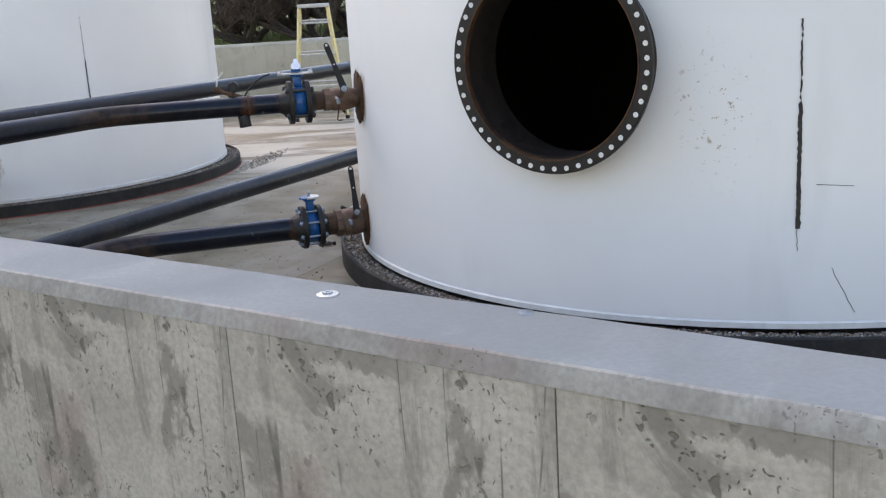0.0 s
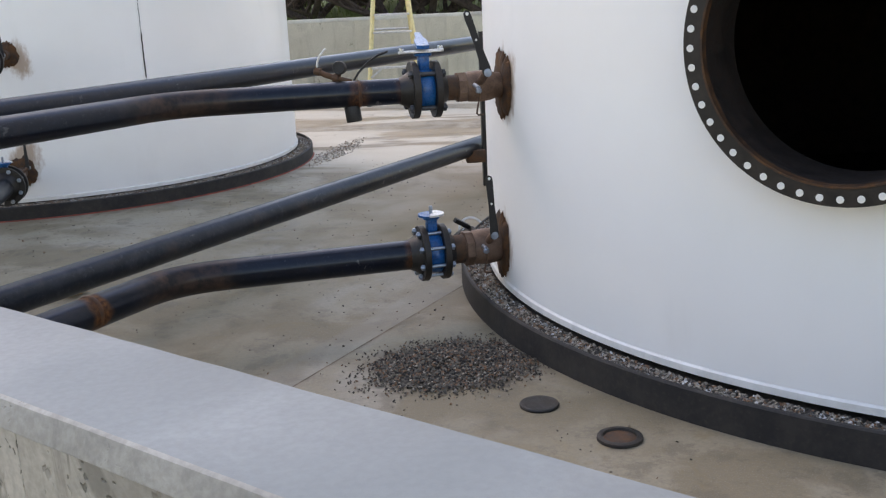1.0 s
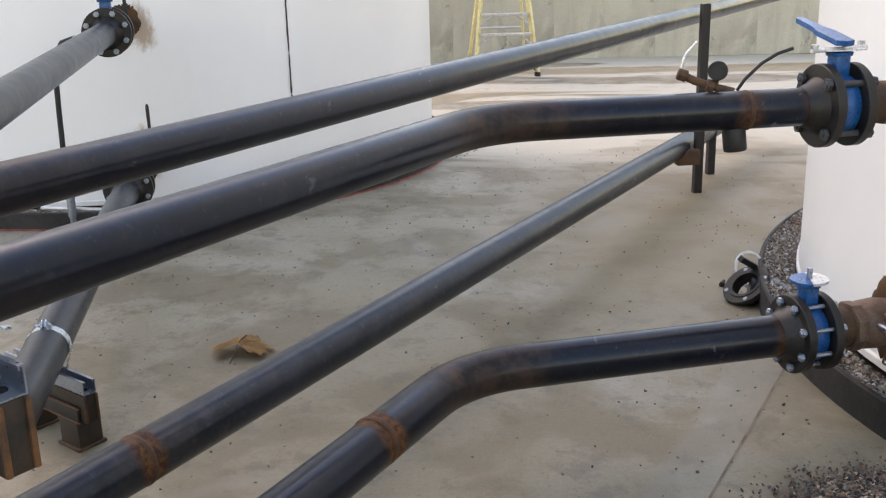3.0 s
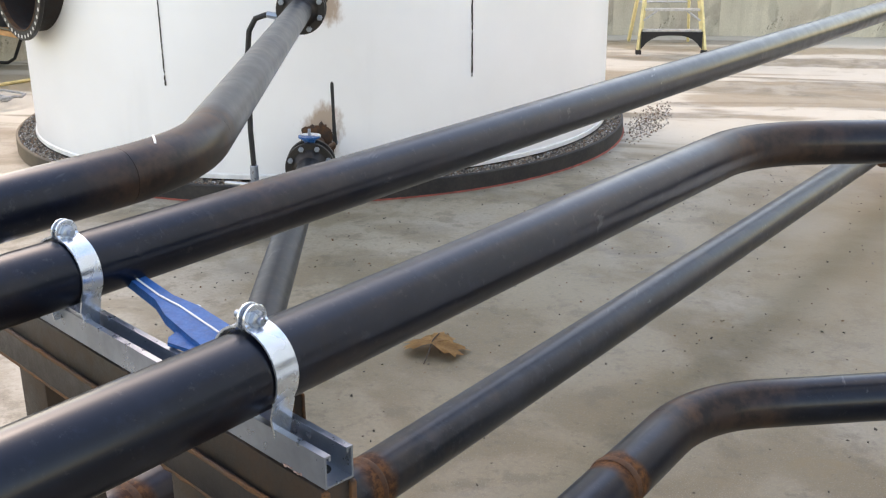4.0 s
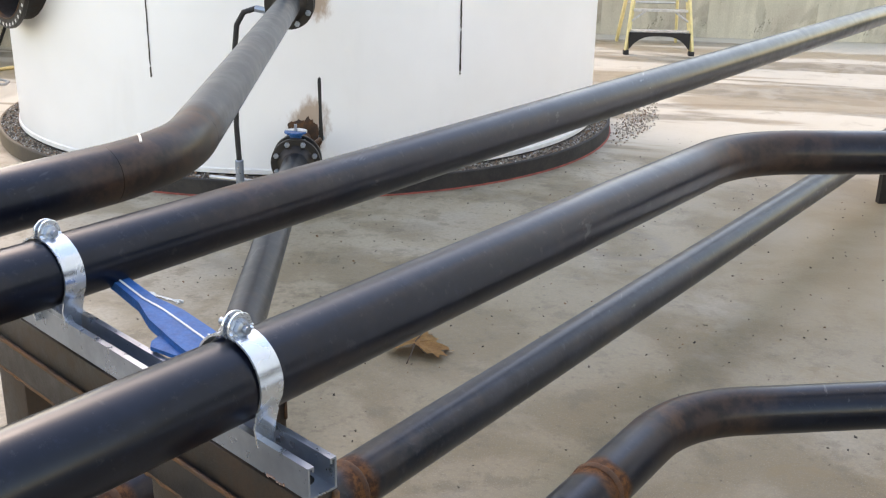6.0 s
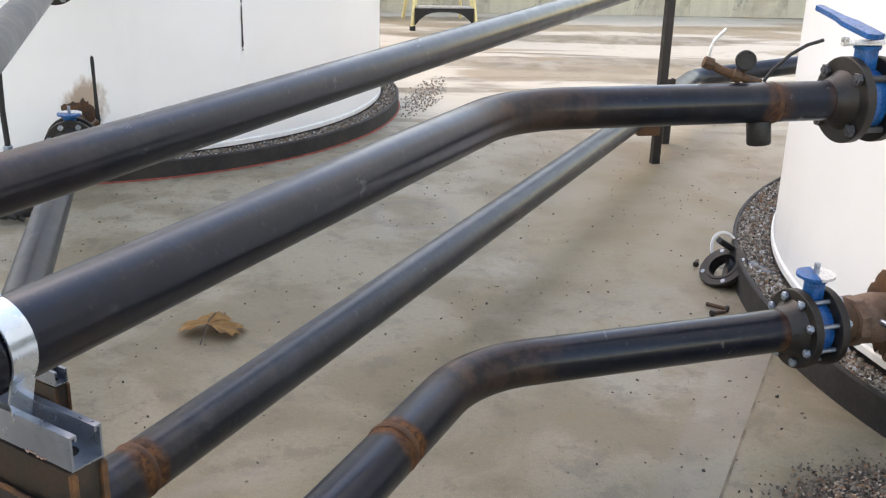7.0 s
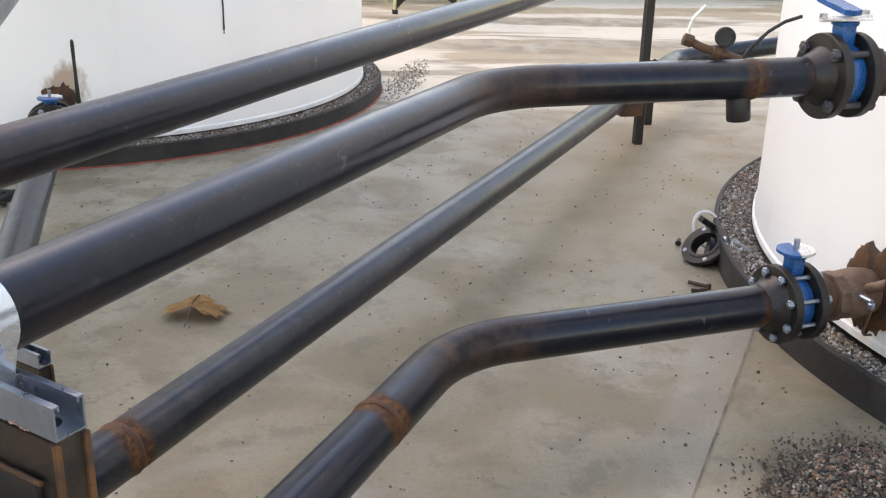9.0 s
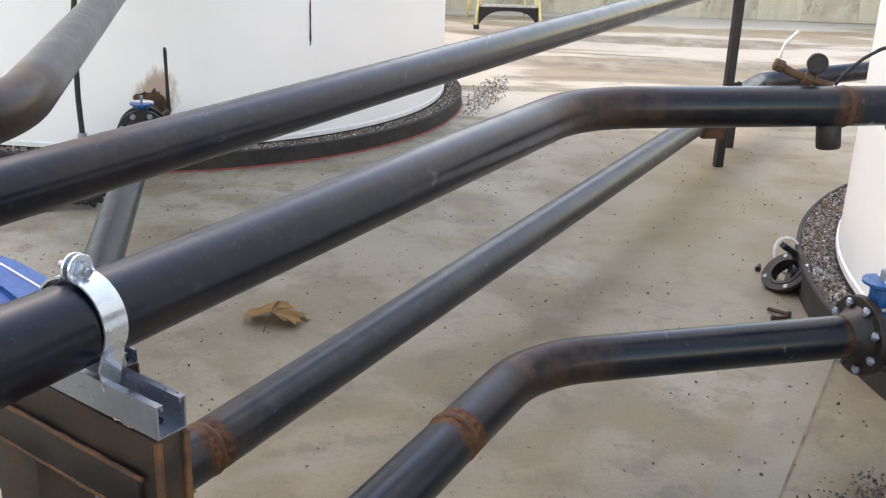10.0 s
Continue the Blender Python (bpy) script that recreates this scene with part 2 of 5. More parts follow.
def pipe_steel(name, dark, pale, rust, worn, shine=0.3, lacquer=0.26):
    """Mill-scaled steel, browned where a bend was heated and rusty round the welds."""
    k = Nodes(name, shine, 0.0)
    k.b.inputs["IOR"].default_value = 1.25
    k.b.inputs["Specular Tint"].default_value = (0.50, 0.70, 1.0, 1)
    k.b.inputs["Coat Tint"].default_value = (0.78, 0.88, 1.0, 1)
    k.b.inputs["Coat Roughness"].default_value = 0.22
    big, mid, fine = k.noise(1.7, 5, warp=0.5), k.noise(14, 6, rough=0.65), k.noise(90, 4, rough=0.7)
    c = k.mix(k.ramp(big, 0.35, 0.65), dark, pale)
    c = k.mix(k.ramp(mid, 0.45, 0.75, 0, 0.5), c, tuple(v * 1.8 for v in pale))
    c = k.mix(k.ramp(k.noise(34, 6, rough=0.75), 0.54, 0.70, 0, 0.55), c, tuple(v * 2.2 for v in pale))
    c = k.mix(k.ramp(k.noise(4.5, 6, rough=0.7), 0.5, 0.7, 0, worn), c, rust)
    c = k.mix(k.ramp(fine, 0.67, 0.76, 0, 0.22), c, (0.10, 0.097, 0.092))
    c = k.mix(k.ramp(k.noise(5.5, 7, rough=0.72), 0.50, 0.70, 0, 0.25), c, (0.034, 0.028, 0.024))
    # pale scrapes and dull grey flecks in the scale
    c = k.mix(k.ramp(k.noise(55, 5, rough=0.75), 0.58, 0.68, 0, 0.2), c, (0.075, 0.070, 0.066))
    c = k.mix(k.math("MULTIPLY", k.ramp(k.noise(30, 3, k.stretch(1, 0.12, 1), 0.7), 0.62, 0.70), k.ramp(big, 0.5, 0.6, 0, 0.5)), c, (0.17, 0.165, 0.16))
    heat = 0.0
    for p, reach in TINTS:
        d = k.math("ADD", k.near(p), k.math("MULTIPLY", k.math("SUBTRACT", k.noise(9, 5, rough=0.65), 0.5), 0.22))
        heat = k.math("MAXIMUM", heat, k.ramp(d, reach * 0.6, reach * 1.25, 1, 0))
    brown = k.mix(k.ramp(mid, 0.38, 0.62), (0.020, 0.014, 0.0115), (0.050, 0.030, 0.020))
    brown = k.mix(k.ramp(k.noise(7, 6, rough=0.7), 0.52, 0.68, 0, 0.7), brown, (0.078, 0.040, 0.021))
    c = k.mix(k.math("MULTIPLY", heat, 0.92), c, brown)
    scab = 0.0
    for p, r, much in WELDS:
        d = k.math("ADD", k.near(p), k.math("MULTIPLY", k.math("SUBTRACT", k.noise(15, 5, rough=0.6), 0.5), 0.045))
        scab = k.math("MAXIMUM", scab, k.ramp(d, r, r + 0.020, much, 0))
    c = k.mix(scab, c, k.mix(k.ramp(k.noise(60, 5, rough=0.7), 0.4, 0.62), (0.052, 0.022, 0.010), (0.15, 0.062, 0.020)))
    dull = k.math("MAXIMUM", scab, k.math("MULTIPLY", heat, 0.5))
    k.put(k.b.inputs["Coat Weight"], k.ramp(dull, 0, 1, lacquer, 0.02))
    r = k.math("ADD", k.ramp(mid, 0.3, 0.7, shine - 0.03, shine + 0.06), k.math("MULTIPLY", k.ramp(big, 0.4, 0.7), 0.05))
    r = k.math("ADD", r, k.math("MULTIPLY", dull, 0.3))
    return k.done(c, r, k.mix(0.5, mid, fine), 0.0004, 0.08)


def rusty(name, a, b, rough=0.75, metal=0.1):
    k = Nodes(name, rough, metal)
    mid, fine = k.noise(18, 6, rough=0.7), k.noise(120, 4, rough=0.7)
    c = k.mix(k.ramp(mid, 0.35, 0.65), a, b)
    c = k.mix(k.ramp(fine, 0.5, 0.7, 0, 0.5), c, tuple(v * 0.45 for v in a))
    return k.done(c, k.ramp(mid, 0.3, 0.7, rough - 0.12, rough + 0.12), fine, 0.0015, 0.5)


def plain(name, a, rough, metal=0.0, scale=30.0, spread=0.25, bump=0.0006):
    """A single-coloured coating with slight mottling and wear."""
    k = Nodes(name, rough, metal)
    mid, fine = k.noise(scale, 5, rough=0.65), k.noise(scale * 5, 3)
    c = k.mix(k.ramp(mid, 0.3, 0.7), tuple(v * (1 - spread) for v in a), tuple(min(1, v * (1 + spread)) for v in a))
    return k.done(c, k.ramp(fine, 0.3, 0.7, max(0.05, rough - 0.08), rough + 0.1), fine, bump, 0.4)


def pebble(name, dark, pale):
    k = Nodes(name, 0.8)
    i = k.island()
    c = k.mix(k.ramp(i, 0.15, 0.95), dark, pale)
    c = k.mix(k.ramp(k.math("FRACT", k.math("MULTIPLY", i, 7.3)), 0.9, 0.95), c, tuple(min(0.5, v * 2.2) for v in pale))
    c = k.mix(k.ramp(k.math("FRACT", k.math("MULTIPLY", i, 13.7)), 0.8, 0.9), c, (0.20, 0.11, 0.06))
    return k.done(c, 0.8, k.noise(150, 3), 0.001, 0.4)


def leafy(name, a, b):
    k = Nodes(name, 0.75)
    c = k.mix(k.island(), a, b)
    return k.done(c, 0.75)


FLOOR = floor_concrete()
WALL_NEAR = cast_concrete("wall_concrete", (0.52, 0.482, 0.412), (0.405, 0.375, 0.315), (0.175, 0.160, 0.130), 1.0, 0.44, 0.80)
WALL_TOP = cast_concrete("trowelled_concrete", (0.275, 0.295, 0.296), (0.245, 0.263, 0.264), (0.20, 0.212, 0.212), 0.1, 2.0)
WALL_CHAMFER = cast_concrete("chamfer_concrete", (0.42, 0.405, 0.37), (0.31, 0.297, 0.268), (0.15, 0.144, 0.125), 0.6, 0.6, 0.0, True)
WALL_FAR = cast_concrete("weathered_concrete", (0.60, 0.57, 0.46), (0.50, 0.475, 0.38), (0.30, 0.275, 0.20), 0.4, 0.58)
STEEL = pipe_steel("mill_scale_steel", (0.0018, 0.0025, 0.0056), (0.0038, 0.0050, 0.0100), (0.018, 0.0105, 0.007), 0.55, 0.32, 0.5)
GREY_STEEL = pipe_steel("grey_pipe_steel", (0.009, 0.010, 0.0125), (0.022, 0.0235, 0.028), (0.055, 0.040, 0.028), 0.5, 0.36, 0.42)
WELD = rusty("weld_rust", (0.045, 0.020, 0.010), (0.105, 0.043, 0.017))
RUST = rusty("dark_rust", (0.045, 0.027, 0.018), (0.11, 0.055, 0.027))
EDGE_RUST = rusty("edge_rust", (0.050, 0.024, 0.011), (0.135, 0.060, 0.022), 0.8, 0.0)
MILL_BAR = rusty("mill_scale_bar", (0.008, 0.0085, 0.011), (0.022, 0.018, 0.017), 0.5, 0.1)
RUST_PAD = rusty("rust_pad", (0.028, 0.014, 0.008), (0.11, 0.048, 0.016))
NECK = rusty("manway_iron", (0.008, 0.0065, 0.006), (0.024, 0.014, 0.010))
# dark colour standing in for the shade inside the closed tanks
INSIDE_SHADE = rusty("tank_inside_shade", (0.03, 0.028, 0.027), (0.06, 0.05, 0.046))
BEAM = rusty("beam_rust", (0.007, 0.006, 0.006), (0.034, 0.019, 0.011), 0.6, 0.0)
FLANGE = rusty("black_flange_iron", (0.011, 0.0105, 0.0105), (0.030, 0.024, 0.020), 0.5, 0.2)
BLACK = plain("black_enamel", (0.009, 0.009, 0.0095), 0.55)
RUBBER = plain("black_rubber", (0.018, 0.018, 0.019), 0.7)


def curb_coat():
    """Bitumen coat, dusted tan round the left of the rear tank."""
    k = Nodes("bitumen_curb", 0.75)
    mid, fine = k.noise(7, 6, rough=0.7), k.noise(60, 4)
    c = k.mix(k.ramp(mid, 0.35, 0.7), (0.013, 0.0125, 0.0135), (0.034, 0.030, 0.027))
    dust = k.math("ADD", k.near((-6.3, 8.9, 0), (1, 1, 0)), k.math("MULTIPLY", mid, 0.8))
    c = k.mix(k.ramp(dust, 1.1, 2.3, 0.85, 0), c, (0.20, 0.155, 0.10))
    c = k.mix(k.ramp(fine, 0.5, 0.75, 0, 0.3), c, (0.065, 0.055, 0.045))
    return k.done(c, 0.75, fine, 0.002, 0.5)


CURB = curb_coat()
JOINT = plain("dusty_joint", (0.17, 0.135, 0.095), 0.85, scale=9, spread=0.35, bump=0.002)
BLUE = plain("blue_enamel", (0.003, 0.082, 0.26), 0.3, scale=45, spread=0.25)
LEVER_BLUE = plain("bright_blue_enamel", (0.003, 0.085, 0.27), 0.7, scale=45, spread=0.2)
ZINC = plain("zinc_plate", (0.62, 0.68, 0.75), 0.24, 0.85, 6, 0.08, 0.0)
GALV = plain("galvanised_strut", (0.29, 0.335, 0.40), 0.34, 0.8, 9, 0.15, 0.0)
SPATTER = plain("weld_spatter", (0.36, 0.25, 0.22), 0.7, 0, 60, 0.3)
SILVER = plain("plated_plate", (0.68, 0.68, 0.67), 0.32, 0.35, 40, 0.15)
BRONZE = rusty("bronze_valve", (0.115, 0.068, 0.045), (0.21, 0.132, 0.092), 0.6, 0.3)
YELLOW = plain("yellow_fibreglass", (0.80, 0.68, 0.33), 0.55, 0, 20, 0.12)
ALU = plain("ladder_aluminium", (0.55, 0.55, 0.54), 0.4, 0.8, 30, 0.15)
PEBBLES = pebble("pebbles", (0.055, 0.047, 0.040), (0.33, 0.29, 0.235))
WET_PEBBLES = pebble("wet_pebbles", (0.021, 0.017, 0.014), (0.165, 0.142, 0.112))
DRY_PEBBLES = pebble("dry_pebbles", (0.20, 0.18, 0.15), (0.55, 0.50, 0.43))
GRIT = pebble("grit", (0.035, 0.03, 0.025), (0.15, 0.125, 0.10))
RED = plain("red_sealant", (0.25, 0.055, 0.035), 0.8, 0, 25, 0.4)
WHITE_SEAL = plain("white_sealant", (0.74, 0.74, 0.72), 0.5, 0, 14, 0.08)
DARK_MARK = rusty("bare_weld_mark", (0.02, 0.018, 0.016), (0.06, 0.05, 0.04), 0.7)
LEAF = rusty("dry_leaf", (0.33, 0.175, 0.060), (0.50, 0.30, 0.115), 0.8, 0)
WOOD = plain("barrow_wood", (0.55, 0.30, 0.13), 0.6, 0, 12, 0.2)
HOSE = plain("yellow_hose", (0.62, 0.47, 0.20), 0.6, 0, 20, 0.15)
IRON = plain("barrow_iron", (0.05, 0.052, 0.058), 0.5, 0.2, 12, 0.3)
BARK = plain("bark", (0.065, 0.05, 0.042), 0.9, 0, 25, 0.4, 0.004)
TWIG = leafy("twigs", (0.07, 0.045, 0.045), (0.16, 0.12, 0.10))
GRASS = leafy("grass", (0.06, 0.11, 0.02), (0.16, 0.21, 0.05))
CABLE = plain("grey_cable", (0.30, 0.30, 0.29), 0.6, 0, 30, 0.2)


# ---------------------------------------------------------------- builders
def thing(name, at, label, category, group="", kind=""):
    """An empty at the base of a thing, to parent its parts."""
    e = new(name)
    e.empty_display_size = 0.1
    e.matrix_basis = Matrix.Translation(at)
    return tagged(e, label, category, group, kind)


def part(name, bm, material, parent=None, label="", smooth=True, kind=""):
    """One mesh object from a bmesh in world metres, under a thing or a part."""
    me = bpy.data.meshes.new(name)
    bmesh.ops.recalc_face_normals(bm, faces=bm.faces)
    bm.to_mesh(me)
    bm.free()
    me.materials.append(material)
    if smooth:
        me.shade_smooth()
        me.set_sharp_from_angle(angle=radians(38))
    ob = new(name, me)
    if parent:
        ob.parent = parent
        # every part is built in world metres: undo the thing's own place
        ob.matrix_parent_inverse = Matrix.Identity(4) if parent.parent or parent.type == "MESH" else parent.matrix_basis.inverted()
    return tagged(ob, label, kind=kind)


def frame_of(d, up=(0, 0, 1)):
    """A turn whose z runs along d and whose x lies level."""
    z = Vector(d).normalized()
    x = Vector(up).cross(z)
    if x.length < 1e-4:
        x = Vector((1, 0, 0))
    x.normalize()
    return Matrix((x, z.cross(x), z)).transposed().to_4x4()


def lathe(bm, profile, at, d, seg=32, cap=True, turn=0.0):
    """Revolves (distance along d, radius) rings round the axis d from the point at."""
    m = Matrix.Translation(at) @ frame_of(d)
    rings = []
    for h, r in profile:
        rings.append([bm.verts.new(m @ Vector((r * math.cos(turn + 2 * math.pi * i / seg), r * math.sin(turn + 2 * math.pi * i / seg), h))) for i in range(seg)])
    for a, b in zip(rings, rings[1:]):
        for i in range(seg):
            j = (i + 1) % seg
            bm.faces.new((a[i], a[j], b[j], b[i]))
    if cap:
        bm.faces.new(rings[0][::-1])
        bm.faces.new(rings[-1])
    return bm


def rod(bm, a, b, r, seg=16, bevel=0.0, turn=0.0):
    a, b = Vector(a), Vector(b)
    n = (b - a).length
    e = min(bevel, n / 3, r * 0.6)
    prof = [(0, r - e), (e, r), (n - e, r), (n, r - e)] if e > 0 else [(0, r), (n, r)]
    return lathe(bm, prof, a, b - a, seg, True, turn)


def sweep(bm, points, r, seg=24, caps=True, taper=None):
    """A round tube through the points, with no twist."""
    pts = [Vector(p) for p in points]
    ways = [(pts[min(i + 1, len(pts) - 1)] - pts[max(i - 1, 0)]).normalized() for i in range(len(pts))]
    x = frame_of(ways[0]).to_3x3() @ Vector((1, 0, 0))
    rings = []
    for i, (p, w) in enumerate(zip(pts, ways)):
        x = (x - w * x.dot(w)).normalized()
        y = w.cross(x)
        q = r if taper is None else r * (1 + (taper - 1) * i / (len(pts) - 1))
        rings.append([bm.verts.new(p + (x * math.cos(2 * math.pi * k / seg) + y * math.sin(2 * math.pi * k / seg)) * q) for k in range(seg)])
    for a, b in zip(rings, rings[1:]):
        for k in range(seg):
            j = (k + 1) % seg
            bm.faces.new((a[k], a[j], b[j], b[k]))
    if caps:
        bm.faces.new(rings[0][::-1])
        bm.faces.new(rings[-1])
    return bm


def box(bm, m, sx, sy, sz, bevel=0.0):
    """A box centred on the pose m, its edges chamfered."""
    made = bmesh.ops.create_cube(bm, size=1, matrix=m @ Matrix.Diagonal((sx, sy, sz, 1)))["verts"]
    if bevel:
        edges = list({e for v in made for e in v.link_edges})
        bmesh.ops.bevel(bm, geom=edges, offset=bevel, segments=2, affect="EDGES", profile=0.6)
    return bm


def plate(bm, outline, m, depth):
    """A flat plate of the outline (x, y) on the pose m, depth thick along its z."""
    low = [bm.verts.new(m @ Vector((x, y, 0))) for x, y in outline]
    top = [bm.verts.new(m @ Vector((x, y, depth))) for x, y in outline]
    n = len(outline)
    bm.faces.new(low[::-1]), bm.faces.new(top)
    for i in range(n):
        j = (i + 1) % n
        bm.faces.new((low[i], low[j], top[j], top[i]))
    return bm


def arc_between(a, corner, b, radius, n=14):
    """The bend that rounds the corner between two straight runs: its points, from the first tangent to the second."""
    a, c, b = Vector(a), Vector(corner), Vector(b)
    u, w = (a - c).normalized(), (b - c).normalized()
    half = u.angle(w) / 2
    t = radius / math.tan(half)
    centre = c + (u + w).normalized() * (radius / math.sin(half))
    p, q = c + u * t - centre, c + w * t - centre
    whole = p.angle(q)
    ax = p.cross(q).normalized()
    return [centre + Matrix.Rotation(whole * i / n, 3, ax) @ p for i in range(n + 1)]


def scatter_stones(name, spots, size, material, label, squash=0.7):
    """Loose stones, each with its own shape, joined; spots: (x, y, z)."""
    rng = np.random.default_rng(5)
    base = np.array([(1, 0, 0), (-1, 0, 0), (0, 1, 0), (0, -1, 0), (0, 0, 1), (0, 0, -1)], float)
    tri = np.array([(0, 2, 4), (2, 1, 4), (1, 3, 4), (3, 0, 4), (2, 0, 5), (1, 2, 5), (3, 1, 5), (0, 3, 5)])
    v, f = [], []
    for i, p in enumerate(spots):
        s = size * rng.uniform(0.55, 1.35)
        q = base * rng.uniform(0.65, 1.3, (6, 1)) * s * np.array((1, rng.uniform(0.7, 1), squash))
        a = rng.uniform(0, 6.28)
        rot = np.array(((math.cos(a), -math.sin(a), 0), (math.sin(a), math.cos(a), 0), (0, 0, 1)))
        tip = rng.normal(0, 0.35, 3)
        q = q @ rot.T
        q[:, 2] += q[:, 0] * tip[0] + q[:, 1] * tip[1]
        v.append(q + np.array(p))
        f.append(tri + 6 * i)
    me = bpy.data.meshes.new(name)
    me.from_pydata(np.concatenate(v).tolist(), [], np.concatenate(f).tolist())
    me.materials.append(material)
    ob = new(name, me)
    return tagged(ob, label, "gravel", kind="stuff")


# ---------------------------------------------------------------- the plan, in metres
TANK_A, RADIUS_A, CURB_A = Vector((1.835, 5.820, 0)), 2.289, 2.450
TANK_B, RADIUS_B, CURB_B = Vector((-4.02, 9.60, 0)), 1.965, 2.10
BED_A = Vector((1.855, 5.886, 0))                        # middle of the gravel bed's curb
ALONG = Vector((-0.8177, 0.5756, 0)).normalized()          # the way of the near wall
ACROSS = Vector((0.5756, 0.8177, 0)).normalized()          # from it into the yard
WALL_TOP_Z = 0.803
WALL_EDGE = Vector((-0.556, 2.426, 0))                   # on the inner face
WALL_THICK = 0.305


# ---------------------------------------------------------------- ground
def ground_sheet():
    bm = bmesh.new()
    ring = [0, 12, 22, 60, 300, 2500]
    grid = {}
    for i, r in enumerate(ring):
        for k in range(32 if r else 1):
            a = 2 * math.pi * k / 32
            grid[i, k] = bm.verts.new((-1 + r * math.cos(a), 7 + r * math.sin(a), 0))
    for k in range(32):
        j = (k + 1) % 32
        bm.faces.new((grid[0, 0], grid[1, k], grid[1, j]))
        for i in range(1, len(ring) - 1):
            bm.faces.new((grid[i, k], grid[i + 1, k], grid[i + 1, j], grid[i, j]))
    ob = part("ground", bm, FLOOR, smooth=False)
    return tagged(ob, "stained beige concrete slab floor of a tank yard", "floor", kind="structure")


ground_sheet()


def floor_joint(a, b):
    """A sawn joint with a paler patch edge in the slab."""
    bm = bmesh.new()
    a, b = Vector(a), Vector(b)
    d = (b - a).normalized()
    n = Vector((-d.y, d.x, 0)) * 0.004
    vs = [bm.verts.new(p) for p in (a - n, b - n, b + n, a + n)]
    bm.faces.new(vs)
    for v in vs:
        v.co.z = 0.0015
    return tagged(part("floor_joint", bm, JOINT, smooth=False), "thin sawn joint in the concrete slab", "joint", kind="structure")


floor_joint((-1.36, 4.19, 0), (-0.56, 5.79, 0))


# ---------------------------------------------------------------- walls of cast concrete
def cast_wall(name, start, way, inward, length, height, thick, panel, mat_face, mat_top, label, first, mat_edge=None):
    """A wall of formwork panels with open joints and a chamfered, trowelled top; start lies on its inner foot."""
    e = thing(name, start, label, "wall", kind="structure")
    way, inward = Vector(way).normalized(), Vector(inward).normalized()
    turn = Matrix((way, -inward, Vector((0, 0, 1)))).transposed().to_4x4()
    m = Matrix.Translation(start) @ turn
    cap = 0.042
    # core, a little inside the panels' faces
    bm = bmesh.new()
    box(bm, m @ Matrix.Translation((length / 2, thick / 2, (height - cap) / 2)), length - 0.02, thick - 0.012, height - cap)
    part("core", bm, mat_face, e, smooth=False)
    bm = bmesh.new()
    prof = [(-0.002, height - cap - 0.004), (-0.002, height - cap), (0.024, height - 0.007), (0.033, height), (thick - 0.016, height), (thick - 0.010, height - 0.004), (thick + 0.002, height - cap), (thick + 0.002, height - cap - 0.004)]
    n = max(8, int(length / 0.06))
    rows = []
    for i in range(n + 1):
        x = length * i / n
        rows.append([bm.verts.new(m @ Vector((x, y + 0.002 * noise.noise(Vector((x * 9, y * 5, 3))), z + 0.0022 * noise.noise(Vector((x * 6, y * 8, 1)))))) for y, z in prof])
    for a, b in zip(rows, rows[1:]):
        for k in range(len(prof) - 1):
            bm.faces.new((a[k], b[k], b[k + 1], a[k + 1]))
    bm.faces.new(rows[0]), bm.faces.new(rows[-1][::-1])
    top = part("coping", bm, mat_top, e, "smooth trowelled top with worn edges")
    if mat_edge:
        top.data.materials.append(mat_edge)
        for p in top.data.polygons:
            if p.normal.z < 0.9:
                p.material_index = 1
    # panels of one width share a mesh; the first is cut off where the wall starts
    shared = {}
    x, w = 0.0, first
    while x < length - 0.05:
        w = round(min(w, length - x), 4)
        if w not in shared:
            bm = bmesh.new()
            box(bm, Matrix.Translation((w / 2, thick / 2, (height - cap) / 2 - 0.002)), w - 0.0025, thick, height - cap - 0.004, 0.0015)
            me = shared[w] = bpy.data.meshes.new("panel")
            bm.to_mesh(me)
            bm.free()
            me.materials.append(mat_face)
        ob = new("panel", shared[w])
        ob.parent = e
        ob.matrix_parent_inverse = e.matrix_basis.inverted()
        lift = 0.0015 * noise.noise(Vector((x * 3.1, height, 2)))
        ob.matrix_basis = m @ Matrix.Translation((x, lift, 0))
        x += w
        w = panel
    return e


# inner foot of the near wall at its free end, running towards the right
near_start = WALL_EDGE + ALONG * 1.30
cast_wall("wall_near", near_start, -ALONG, ACROSS, 8.0, WALL_TOP_Z, WALL_THICK, 0.858, WALL_NEAR, WALL_TOP,
          "low grey cast concrete wall with form marks and stains", 0.725, WALL_CHAMFER)
corner = Vector((-5.75, 14.75, 0))
cast_wall("wall_far", corner, (1, 0.045, 0), (0.045, -1, 0), 16.0, 1.0, 0.25, 1.22, WALL_FAR, WALL_FAR,
          "weathered pale concrete boundary wall with stains", 1.22)
cast_wall("wall_left", Vector((-11.2, 8.2, 0)), (0.64, 0.768, 0), (0.768, -0.64, 0), 8.45, 1.9, 0.25, 0.85, WALL_FAR, WALL_FAR,
          "tall weathered pale concrete wall with panel joints", 0.85)


def anchor_washer(at, r):
    e = thing("anchor_washer", at, "zinc anchor washer set in the wall top", "washer", "anchors in the wall top")
    bm = bmesh.new()
    lathe(bm, [(0, r), (0.003, r), (0.004, r * 0.9), (0.004, r * 0.5)], at, (0, 0, 1), 28)
    part("washer", bm, SILVER, e)
    bm = bmesh.new()
    lathe(bm, [(0.004, r * 0.5), (0.008, r * 0.48), (0.008, r * 0.2), (0.005, r * 0.18)], at, (0, 0, 1), 6)
    part("nut", bm, GALV, e)


